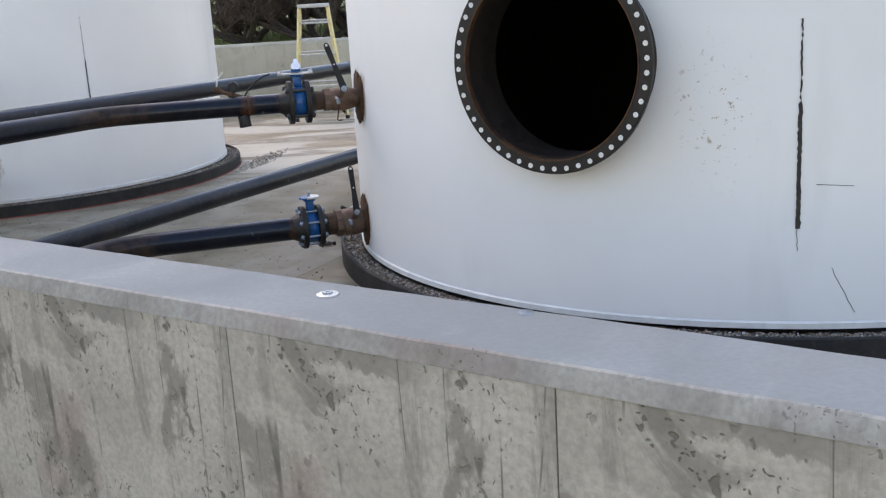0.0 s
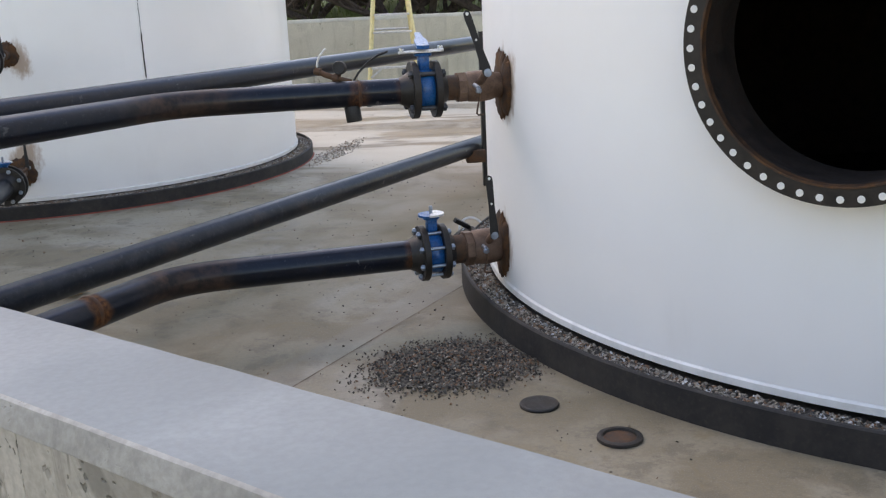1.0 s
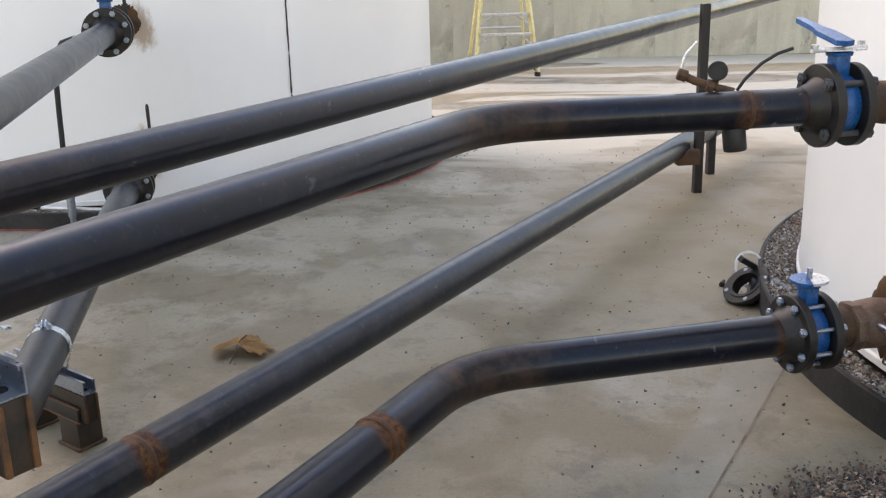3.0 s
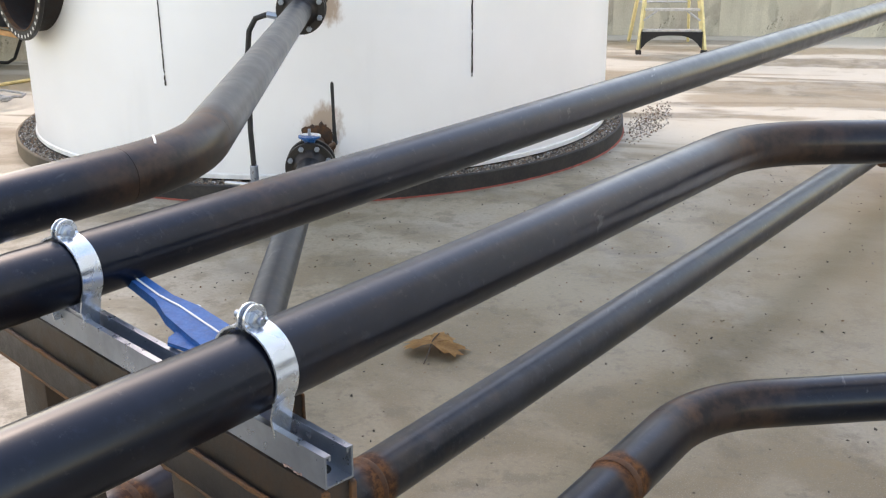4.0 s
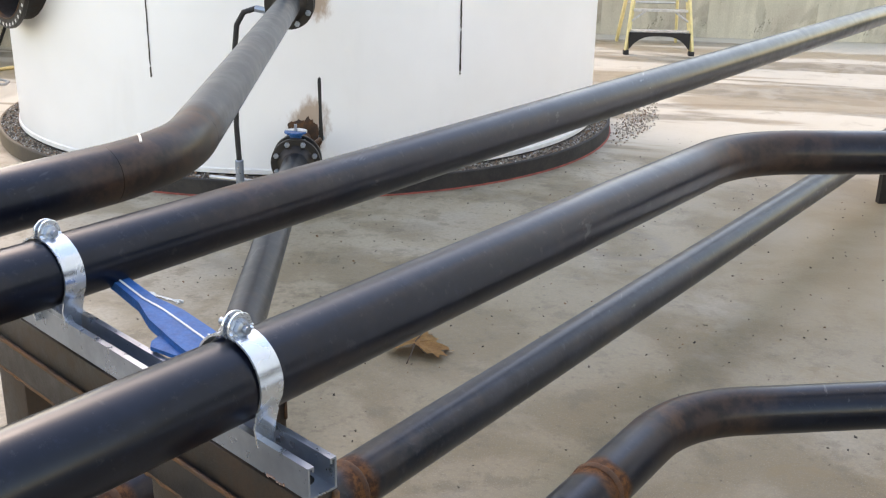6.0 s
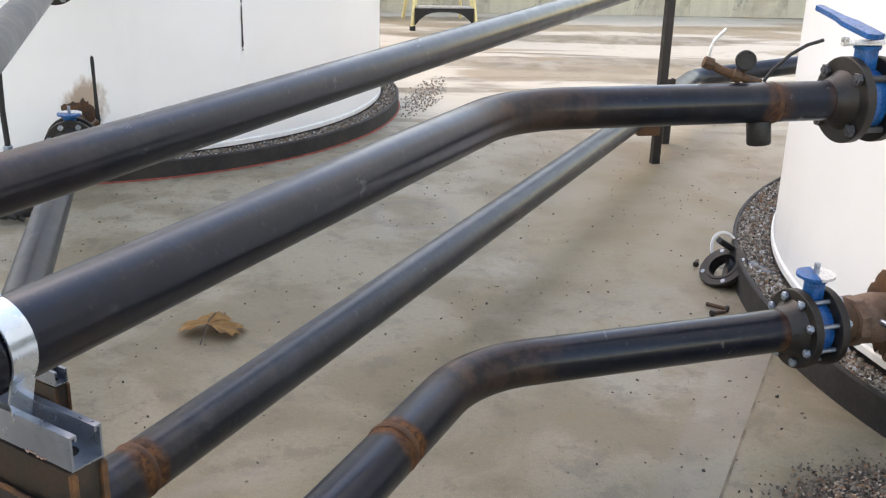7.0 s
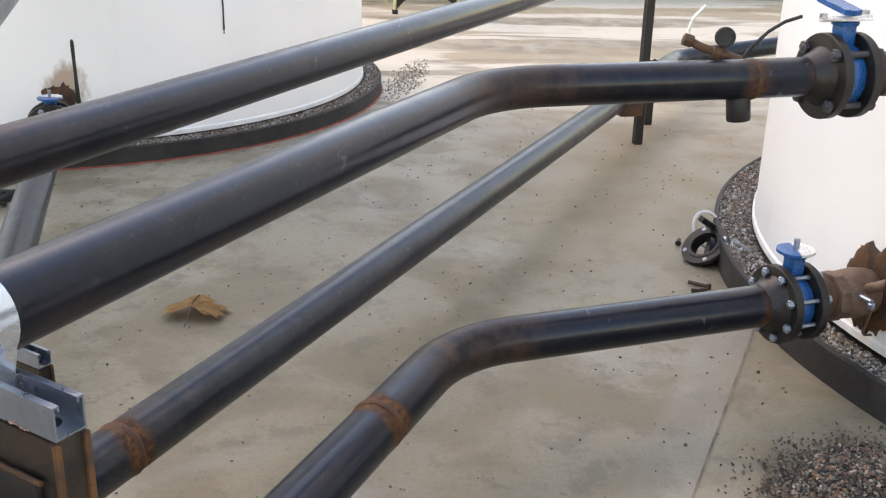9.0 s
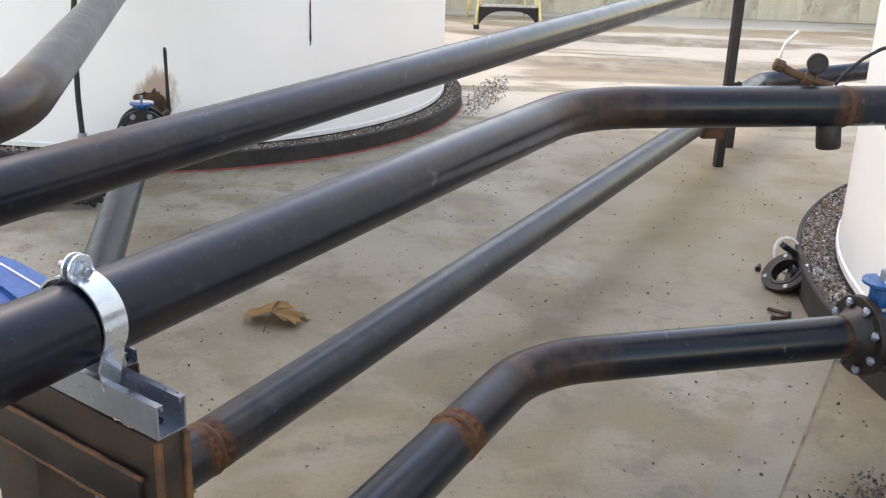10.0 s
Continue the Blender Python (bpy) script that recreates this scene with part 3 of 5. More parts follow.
anchor_washer((-0.266, 2.074, WALL_TOP_Z), 0.027)
bm = bmesh.new()
lathe(bm, [(0, 0.018), (0.003, 0.017), (0.004, 0.012)], (0.180, 1.843, WALL_TOP_Z), (0, 0, 1), 20)
tagged(part("wall_anchor", bm, GALV), "small grey anchor head in the wall top", "anchor")


# ---------------------------------------------------------------- tanks
def tank_shell(bm, c, r, z0, z1, hole, hole_r, thick=0.008):
    """Outer and inner skin of an upright tank with a round hole at the given outward way and height."""
    cell = 0.032
    cols, rows = int(2 * math.pi * r / cell), 60
    zs = [z0 + (hole[1] + 0.5 - z0) * i / rows for i in range(rows + 1)] + [z1]
    ways = Vector((hole[0].x, hole[0].y, 0)).normalized()
    across = Vector((-ways.y, ways.x, 0))
    for rr in (r, r - thick):
        grid = [[bm.verts.new((c.x + rr * math.cos(2 * math.pi * k / cols), c.y + rr * math.sin(2 * math.pi * k / cols), z)) for k in range(cols)] for z in zs]
        for i in range(len(zs) - 1):
            for k in range(cols):
                j = (k + 1) % cols
                mid = (grid[i][k].co + grid[i][j].co + grid[i + 1][j].co + grid[i + 1][k].co) / 4
                d = mid - c
                if d.dot(ways) > 0 and math.hypot(d.dot(across), mid.z - hole[1]) < hole_r:
                    continue
                bm.faces.new((grid[i][k], grid[i][j], grid[i + 1][j], grid[i + 1][k])).material_index = 0 if rr == r else 1
        # draw the ragged edge of the hole onto a circle
        for row in grid[1:-1]:
            for v in row:
                d = v.co - c
                x, z = d.dot(across), v.co.z - hole[1]
                q = math.hypot(x, z)
                if d.dot(ways) > 0 and q < hole_r + 0.04 and v.is_boundary and q > 0.1:
                    x, z = x * hole_r / q, z * hole_r / q
                    y = math.sqrt(rr * rr - x * x)
                    v.co = c + ways * y + across * x + Vector((0, 0, hole[1] + z))
    for v in [v for v in bm.verts if not v.link_faces]:
        bm.verts.remove(v)
    return bm


def tank(c, r, bed, curb, height, way, mid_z, reach, paint, label, stripe, base, h):
    way = Vector(way).normalized()
    e = thing("storage_tank", c, label, "tank", "tanks of the yard")
    bm = bmesh.new()
    tank_shell(bm, c, r, base, height, (way, mid_z), 0.388)
    part("shell", bm, paint, e, "white painted steel shell").data.materials.append(INSIDE_SHADE)
    bm = bmesh.new()
    lathe(bm, [(height, r), (height + 0.35, r * 0.5), (height + 0.45, 0.15)], c, (0, 0, 1), 96)
    part("roof", bm, WHITE_SEAL, e)
    # bottom plate, shade-dark too, stops light leaking in under the shell
    bm = bmesh.new()
    lathe(bm, [(base - 0.004, r - 0.012), (base + 0.002, r - 0.012)], c, (0, 0, 1), 96)
    part("bottom", bm, INSIDE_SHADE, e, "dark tank bottom")
    bm = bmesh.new()
    lathe(bm, [(base - 0.022, r - 0.02), (base - 0.020, r + 0.010), (base + 0.003, r + 0.010), (base + 0.010, r + 0.002)], c, (0, 0, 1), 160, False)
    part("chime", bm, WHITE_SEAL, e, "white sealed rim at the foot")
    # manway: neck, flange with its holes' studs, open
    at = c + way * r + Vector((0, 0, mid_z))
    bm = bmesh.new()
    lathe(bm, [(-0.12, 0.394), (reach - 0.02, 0.394), (reach - 0.02, 0.381), (-0.12, 0.381), (-0.12, 0.394)], at, way, 72, False)
    part("manway_neck", bm, NECK, e, "rusty open manway neck")
    bm = bmesh.new()
    lathe(bm, [(reach - 0.024, 0.386), (reach - 0.024, 0.437), (reach - 0.021, 0.440), (reach - 0.003, 0.440), (reach, 0.437), (reach, 0.386), (reach - 0.024, 0.386)], at, way, 96, False)
    flange = part("manway_flange", bm, FLANGE, e, "black bolted manway flange, cover removed")
    bm = bmesh.new()
    lathe(bm, [(reach - 0.022, 0.380), (reach + 0.0025, 0.382), (reach + 0.003, 0.388), (reach - 0.002, 0.390)], at, way, 96, False)
    part("gasket_lip", bm, RUST_PAD, flange)
    m = Matrix.Translation(at) @ frame_of(way)
    hole = bmesh.new()
    lathe(hole, [(0, 0.0108), (0.0018, 0.0105), (0.0022, 0.009)], (0, 0, 0), (0, 0, 1), 14)
    me = bpy.data.meshes.new("bolt_hole")
    hole.to_mesh(me), hole.free()
    me.materials.append(WHITE_SEAL)
    for k in range(48):
        a = 2 * math.pi * (k + 0.3) / 48
        ob = new("bolt_hole", me)
        ob.parent = flange
        ob.matrix_basis = m @ Matrix.Translation((0.4185 * math.cos(a), 0.4185 * math.sin(a), reach - 0.001))
    # curb of the gravel bed
    bm = bmesh.new()
    lathe(bm, [(0.0, curb), (h - 0.006, curb), (h, curb - 0.006), (h, curb - 0.016), (0.04, curb - 0.018)], bed, (0, 0, 1), 180, False)
    part("curb", bm, CURB, e, "black curb round the gravel bed")
    bm = bmesh.new()
    lathe(bm, [(h - 0.022, curb - 0.017), (h - 0.016, curb - 0.26)], bed, (0, 0, 1), 120, False)
    part("gravel_bed", bm, GRIT, e)
    if stripe:
        bm = bmesh.new()
        prev = None
        for i in range(61):
            a = radians(-118 + 128 * i / 60)
            row = [bm.verts.new((c.x + q * math.cos(a), c.y + q * math.sin(a), z)) for z, q in ((0.001, curb + 0.010 + 0.004 * noise.noise(Vector((i * 0.7, 0, 0)))), (0.006, curb + 0.005), (0.008, curb - 0.001))]
            if prev:
                for k in range(2):
                    bm.faces.new((prev[k], row[k], row[k + 1], prev[k + 1]))
            prev = row
        part("red_bead", bm, RED, e, "thin red sealant line at the curb's foot")
    return e


WAY_A = Vector((-0.568, -0.823, 0))
WAY_B = Vector((-0.643, -0.766, 0))
PAINT_A = tank_paint("tank_paint", [((-0.371, 5.21, 0.985), 0.12), ((-0.392, 5.29, 0.32), 0.10)], (1.08, 3.66, 0.96))
PAINT_B = tank_paint("tank_paint_old", [((-3.46, 7.71, 1.03), 0.10), ((-3.50, 7.70, 0.37), 0.12)], None)
tank_a = tank(TANK_A, RADIUS_A, BED_A, CURB_A, 3.4, WAY_A, 1.192, 0.12, PAINT_A, "large white steel tank with an open round manway", False, 0.145, 0.115)
tank_b = tank(TANK_B, RADIUS_B, TANK_B, CURB_B, 3.4, WAY_B, 1.21, 0.12, PAINT_B, "white steel tank on a gravel bed with red curb line", True, 0.118, 0.095)


def seam_mark(e, c, r, x, y, z0, z1, width, seed):
    """A ragged dark strip of bare weld on the shell, thinning upwards."""
    rng = random.Random(seed)
    a0 = math.atan2(y - c.y, x - c.x)
    bm = bmesh.new()
    n = int((z1 - z0) / 0.012)
    prev = None
    for i in range(n + 1):
        q = i / n
        w = width * (0.75 + 0.25 * rng.random()) * (1.25 if q < 0.06 else 1.0 if q < 0.62 else 0.45)
        if rng.random() < (0.03 if q < 0.62 else 0.4):
            w *= 0.15
        s = rng.uniform(-0.12, 0.12) * width
        pair = [bm.verts.new((c.x + (r + 0.003) * math.cos(a0 + k), c.y + (r + 0.003) * math.sin(a0 + k), z0 + (z1 - z0) * q)) for k in ((s - w / 2) / r, (s + w / 2) / r)]
        if prev:
            bm.faces.new((prev[0], prev[1], pair[1], pair[0]))
        prev = pair
    part("seam_mark", bm, DARK_MARK, e, "dark broken strip of bare weld", smooth=False)


seam_mark(tank_a, TANK_A, RADIUS_A, 1.38, 3.577, 0.528, 1.32, 0.018, 4)
seam_mark(tank_b, TANK_B, RADIUS_B, -4.339, 7.66, 0.592, 1.5, 0.009, 5)
seam_mark(tank_b, TANK_B, RADIUS_B, -2.742, 8.09, 0.605, 1.5, 0.011, 6)


def scratch(e, c, r, a, b):
    """A thin dark scratch down the paint."""
    bm = bmesh.new()
    pts = []
    for i in range(13):
        p = Vector(a).lerp(Vector(b), i / 12)
        d = Vector((p.x - c.x, p.y - c.y, 0)).normalized() * (r + 0.0004)
        side = Vector((-d.y, d.x, 0)).normalized() * 0.006 * noise.noise(Vector((i * 0.6, p.x, 0)))
        pts.append(Vector((c.x, c.y, p.z)) + d + side)
    sweep(bm, pts, 0.0013, 6)
    part("scratch", bm, DARK_MARK, e, "thin dark scratch in the paint")


scratch(tank_a, TANK_A, RADIUS_A, (1.506, 3.555, 0.37), (1.60, 3.543, 0.19))
scratch(tank_a, TANK_A, RADIUS_A, (1.375, 3.578, 0.53), (1.383, 3.576, 0.44))
scratch(tank_a, TANK_A, RADIUS_A, (1.44, 3.566, 0.70), (1.58, 3.546, 0.69))


# ---------------------------------------------------------------- gravel
def ring_spots(c, r0, r1, a0, a1, n, z, seed):
    rng = np.random.default_rng(seed)
    a, r = rng.uniform(a0, a1, n), rng.uniform(r0, r1, n)
    return np.stack([c.x + r * np.cos(a), c.y + r * np.sin(a), z + rng.uniform(0, 0.010, n)], 1)


def outside(spots, c, r):
    return spots[np.hypot(spots[:, 0] - c.x, spots[:, 1] - c.y) > r]


scatter_stones("gravel_ring", outside(ring_spots(BED_A, CURB_A - 0.215, CURB_A - 0.016, 2.3, 5.0, 26000, 0.100, 1), TANK_A, RADIUS_A + 0.012), 0.0075, PEBBLES, "grey and brown pebbles between tank and curb")
scatter_stones("gravel_ring", ring_spots(TANK_B, RADIUS_B + 0.018, CURB_B - 0.014, 2.9, 6.6, 10000, 0.084, 2), 0.0072, PEBBLES, "grey pebbles between tank and curb")


def heap(c, sx, sy, turn, n, rise, seed):
    rng = np.random.default_rng(seed)
    u = rng.normal(0, 0.5, (n, 2))
    q = np.hypot(u[:, 0], u[:, 1])
    u *= (np.tanh(q * 0.8) / np.maximum(q * 0.8, 1e-6))[:, None]
    q = np.hypot(u[:, 0], u[:, 1])
    x, y = u[:, 0] * sx, u[:, 1] * sy
    ca, sa = math.cos(turn), math.sin(turn)
    z = rise * np.exp(-(q / 0.55) ** 2) * rng.uniform(0.3, 1, n) + 0.005
    return np.stack([c[0] + x * ca - y * sa, c[1] + x * sa + y * ca, z], 1)


scatter_stones("gravel_heap", outside(heap((-0.61, 4.69), 0.31, 0.25, 0.33, 5600, 0.035, 3), BED_A, CURB_A + 0.008), 0.0065, WET_PEBBLES, "small heap of spilled gravel on the slab")
scatter_stones("gravel_dust", outside(heap((-0.62, 4.69), 0.40, 0.32, 0.33, 3400, 0.008, 4), BED_A, CURB_A + 0.008), 0.005, GRIT, "dark grit around the gravel heap")
scatter_stones("gravel_spill", outside(heap((-1.74, 9.95), 0.15, 0.75, -0.18, 620, 0.003, 5), TANK_B, CURB_B + 0.01), 0.0075, DRY_PEBBLES, "loose pebbles spilled beside the tank curb")
rng = np.random.default_rng(9)
crumbs = np.stack([rng.uniform(-5.2, 0.2, 1500), rng.uniform(3.6, 9.5, 1500), np.full(1500, 0.002)], 1)
crumbs = outside(outside(crumbs, BED_A, CURB_A + 0.02), TANK_B, CURB_B + 0.02)
scatter_stones("crumbs", crumbs, 0.0052, GRIT, "dark crumbs and grit strewn over the slab", 0.5)


# ---------------------------------------------------------------- pipes
def pipe_run(label, radius, legs, bends, materials, bands=(), group="process pipes"):
    """legs: the corners of the run; bends: the radius at each inner corner; bands: (point, way, width) of rusty welds."""
    e = thing("pipe_run", legs[0], label, "pipe", group)
    start = Vector(legs[0])
    k = 0
    for i in range(1, len(legs)):
        if i < len(legs) - 1:
            arc = arc_between(legs[i - 1], legs[i], legs[i + 1], bends[i - 1])
            stop = arc[0]
        else:
            arc, stop = None, Vector(legs[i])
        n = max(2, int((stop - start).length / 0.25))
        bm = bmesh.new()
        sweep(bm, [start.lerp(stop, j / n) for j in range(n + 1)], radius, 40)
        part("straight", bm, materials[k % len(materials)], e)
        k += 1
        if arc:
            bm = bmesh.new()
            sweep(bm, arc, radius, 40)
            part("bend", bm, materials[(k - 1) % len(materials)], e, "brown heat-tinted bend")
            start = arc[-1]
    for p, d, w in bands:
        bm = bmesh.new()
        d = Vector(d).normalized()
        w *= 0.5
        prof = [(-w / 2, radius - 0.0005), (-w * 0.25, radius + 0.0018), (0, radius + 0.0026), (w * 0.25, radius + 0.0018), (w / 2, radius - 0.0005)]
        lathe(bm, prof, p, d, 40, False)
        part("weld_band", bm, WELD, e, "rusty weld band")
    return e


pipe_run("black steel pipe strapped to a strut, bending to the tank valve", UP_R,
         [on(A1, D1, -3.4), C1, on(A1B, D1B, 0.20)], [0.34], [STEEL, STEEL],
         [(on(A1B, D1B, 0.0), D1B, 0.03)])
pipe_run("long straight dark steel pipe strapped to a strut", UP_R + 0.0005,
         [on(A2, D2, -3.2), on(A2, D2, 6.3), on(A2, D2, 6.3) + Vector((1.6, 0.3, 0))], [0.3], [STEEL, GREY_STEEL])
rear_run = pipe_run("dark steel pipe bending up to the rear tank valve", UP_R + 0.002,
         [on(A3A, D3A, -3.0), C3, on(A3B, D3B, 2.28)], [0.50], [STEEL, GREY_STEEL])


def chalk_mark():
    """A short curved chalk stroke over the heated bend."""
    arc = arc_between(on(A3A, D3A, -3.0), C3, on(A3B, D3B, 2.28), 0.50)
    bm = bmesh.new()
    pts = []
    for i in range(9):
        p, d = arc[3].lerp(arc[5], i / 8), (arc[4] - arc[3]).normalized()
        side = Vector((d.y, -d.x, 0)).normalized()
        a = radians(66 + 6 * i)
        pts.append(p + (side * math.cos(a) + Vector((0, 0, 1)) * math.sin(a)) * (UP_R + 0.0022))
    sweep(bm, pts, 0.0022, 8)
    part("chalk_mark", bm, WHITE_SEAL, rear_run, "pale chalk stroke")


chalk_mark()
pipe_run("grey steel pipe running low to the rear tank", LOW_R,
         [C4 - D4_SOUTH * 2.0, C4, on(A4, D4, 2.42)], [0.30], [STEEL, GREY_STEEL],
         [(C4 - D4_SOUTH * 0.27, D4_SOUTH, 0.04)])
e5 = on(A5, D5, 4.72)
pipe_run("long low grey steel pipe with a rusty weld", LOW_R,
         [on(A5, D5, -2.6), e5, Vector((0.95, 9.72, 0.33)), Vector((2.6, 9.95, 0.33))], [0.22, 0.5], [GREY_STEEL, GREY_STEEL, STEEL],
         [(on(A5, D5, -0.285), D5, 0.035)])
pipe_run("low black steel pipe bending to the lower tank valve", LOW_R,
         [on(A6, D6, -2.2), C6, on(A6B, D6B, 0.20)], [0.38], [STEEL, STEEL],
         [(on(A6, D6, -0.20), D6, 0.04)])


# ---------------------------------------------------------------- valves
def studs(parent, at, d, count, circle, length, r, back, material=ZINC):
    m = Matrix.Translation(at) @ frame_of(d)
    bm = bmesh.new()
    lathe(bm, [(back, r * 0.8), (back + 0.004, r), (back + length - 0.004, r), (back + length, r * 0.8)], (0, 0, 0), (0, 0, 1), 10)
    for h in (back + 0.004, back + length - 0.016):
        lathe(bm, [(h, r * 1.75), (h + 0.001, r * 1.9), (h + 0.011, r * 1.9), (h + 0.012, r * 1.75)], (0, 0, 0), (0, 0, 1), 6)
    me = bpy.data.meshes.new("stud")
    bm.to_mesh(me), bm.free()
    me.materials.append(material)
    for k in range(count):
        a = 2 * math.pi * (k + 0.5) / count
        ob = new("stud", me)
        ob.parent = parent
        ob.matrix_parent_inverse = parent.matrix_basis.inverted()
        ob.matrix_basis = m @ Matrix.Translation((circle * math.cos(a), circle * math.sin(a), 0))


def butterfly(at, d, pipe_r, flange_r, top, lever, label):
    """Wafer valve between two pipe flanges; at is the face of the first flange's hub, d points to the tank."""
    d = Vector(d).normalized()
    e = thing("butterfly_valve", at, label, "valve", "blue butterfly valves")
    up = Vector((0, 0, 1))
    t = 0.026
    bm = bmesh.new()
    lathe(bm, [(-0.045, pipe_r + 0.001), (-0.02, pipe_r + 0.012), (0.0, pipe_r + 0.026), (0.0, flange_r - 0.002), (0.002, flange_r), (t - 0.002, flange_r), (t, flange_r - 0.002)], at, d, 48)
    part("pipe_flange", bm, FLANGE, e, "black rust-stained pipe flange")
    body = at + d * t
    w = 0.062
    bm = bmesh.new()
    lathe(bm, [(0.001, flange_r * 0.70), (0.006, flange_r * 0.735), (w * 0.5, flange_r * 0.75), (w - 0.006, flange_r * 0.735), (w - 0.001, flange_r * 0.70)], body, d, 48)
    part("valve_body", bm, BLUE, e, "blue enamelled wafer body")
    far = body + d * w
    bm = bmesh.new()
    lathe(bm, [(0, flange_r - 0.002), (0.002, flange_r), (t - 0.002, flange_r), (t, flange_r - 0.002), (t, pipe_r + 0.022), (t + 0.03, pipe_r + 0.002)], far, d, 48)
    part("tank_flange", bm, FLANGE, e)
    studs(e, at, d, 4 if lever else 8, flange_r * 0.83, 2 * t + w + 0.036, 0.009 if lever else 0.007, -0.018, IRON if lever else GALV)
    mid = body + d * (w / 2)
    bm = bmesh.new()
    z0, z1 = flange_r * 0.7, top - 0.014
    side = up.cross(d)
    m = Matrix((d, side, up)).transposed().to_4x4()
    m.translation = mid
    box(bm, m @ Matrix.Translation((0, 0, (z0 + z1) / 2)), 0.042, 0.05, z1 - z0, 0.008)
    lathe(bm, [(z1 - 0.012, 0.034), (z1 - 0.003, 0.036), (z1, 0.03)], mid, up, 24)
    part("neck", bm, BLUE, e)
    if lever:
        bm = bmesh.new()
        out = [(-0.055, -0.028), (0.02, -0.04), (0.062, -0.03), (0.075, 0.0), (0.062, 0.03), (0.02, 0.04), (-0.055, 0.028)]
        plate(bm, out, m @ Matrix.Translation((0, 0, top - 0.012)), 0.004)
        rod(bm, mid + up * (top - 0.008) + d * 0.085 + side * 0.01, mid + up * (top - 0.008) - d * 0.10 + side * -0.03, 0.006, 8)
        part("notch_plate", bm, SILVER, e, "bright notched plate")
        bm = bmesh.new()
        out = [(0.03, -0.024), (-0.10, -0.026), (-0.15, -0.015), (-0.27, -0.012), (-0.277, 0), (-0.27, 0.012), (-0.15, 0.015), (-0.10, 0.026), (0.03, 0.024), (0.04, 0)]
        lm = m @ Matrix.Translation((0, 0, top + 0.006)) @ pose(0, 0, 0, 0, 7, -97)
        plate(bm, out, lm, 0.014)
        part("lever", bm, BLUE, e, "blue lever handle")
        bm = bmesh.new()
        rod(bm, mid + up * (top - 0.004) + d * 0.075 + side * 0.02, mid + up * (top + 0.008) + d * 0.075 + side * 0.02, 0.011, 6)
        part("lever_bolt", bm, ZINC, e)
        bm = bmesh.new()
        rod(bm, mid + up * (top - 0.004) - d * 0.09 - side * 0.028, mid + up * (top + 0.008) - d * 0.09 - side * 0.028, 0.011, 6)
        part("lever_bolt", bm, ZINC, e)
    else:
        half = [(0.055 * math.cos(a), 0.055 * math.sin(a)) for a in [math.pi * i / 14 for i in range(15)]]
        bm = bmesh.new()
        plate(bm, half, m @ Matrix.Translation((0, 0, top - 0.012)) @ pose(0, 0, 0, 0, 0, 70), 0.008)
        part("top_plate", bm, BLUE, e)
        bm = bmesh.new()
        plate(bm, half, m @ Matrix.Translation((0, 0, top - 0.010)) @ pose(0, 0, 0, 0, 0, 250), 0.008)
        part("indicator_plate", bm, SILVER, e, "pale half plate")
        bm = bmesh.new()
        box(bm, m @ Matrix.Translation((0, 0, top + 0.012)), 0.013, 0.013, 0.034, 0.002)
        part("stem", bm, GALV, e)
    return far + d * t


def shell_pad(e, at, d, reach):
    """A flaking, ragged rust scab on the tank's shell round the nozzle."""
    c, r = (TANK_A, RADIUS_A) if at[0] > -2 else (TANK_B, RADIUS_B)
    p, w = Vector((at[0] - c.x, at[1] - c.y)), Vector((d.x, d.y))
    b = p.dot(w) / w.dot(w)
    s = -b - math.sqrt(b * b - (p.dot(p) - r * r) / w.dot(w))
    hit = Vector(at) + d * s
    a0 = math.atan2(hit.y - c.y, hit.x - c.x)
    bm = bmesh.new()
    rings, n = [(0.3, 0.018), (0.75, 0.016), (0.93, 0.010), (1.0, 0.002)], 72
    rows = []
    for q, lift in rings:
        row = []
        for k in range(n):
            t = 2 * math.pi * k / n
            jag = 1 + 0.20 * noise.noise(Vector((math.cos(t) * 2.2 + at[0], math.sin(t) * 2.2, 1))) + 0.22 * noise.noise(Vector((math.cos(t) * 9, math.sin(t) * 9, at[2]))) * abs(math.sin(t))
            m = reach * q * (jag if q > 0.5 else 1)
            ang = a0 + m * math.cos(t) / r
            rr = r + lift + 0.003 * noise.noise(Vector((m * math.cos(t), m * math.sin(t), 0)) * 60)
            row.append(bm.verts.new((c.x + rr * math.cos(ang), c.y + rr * math.sin(ang), hit.z + m * math.sin(t) * 1.15)))
        rows.append(row)
    for u, v in zip(rows, rows[1:]):
        for k in range(n):
            j = (k + 1) % n
            bm.faces.new((u[k], u[j], v[j], v[k]))
    part("tank_pad", bm, RUST_PAD, e, "flaking rust round the tank nozzle")
    bm = bmesh.new()
    rod(bm, hit - d * 0.10, hit + d * 0.03, reach * 0.42, 32)
    part("nozzle", bm, RUST, e, "rusty nozzle stub")


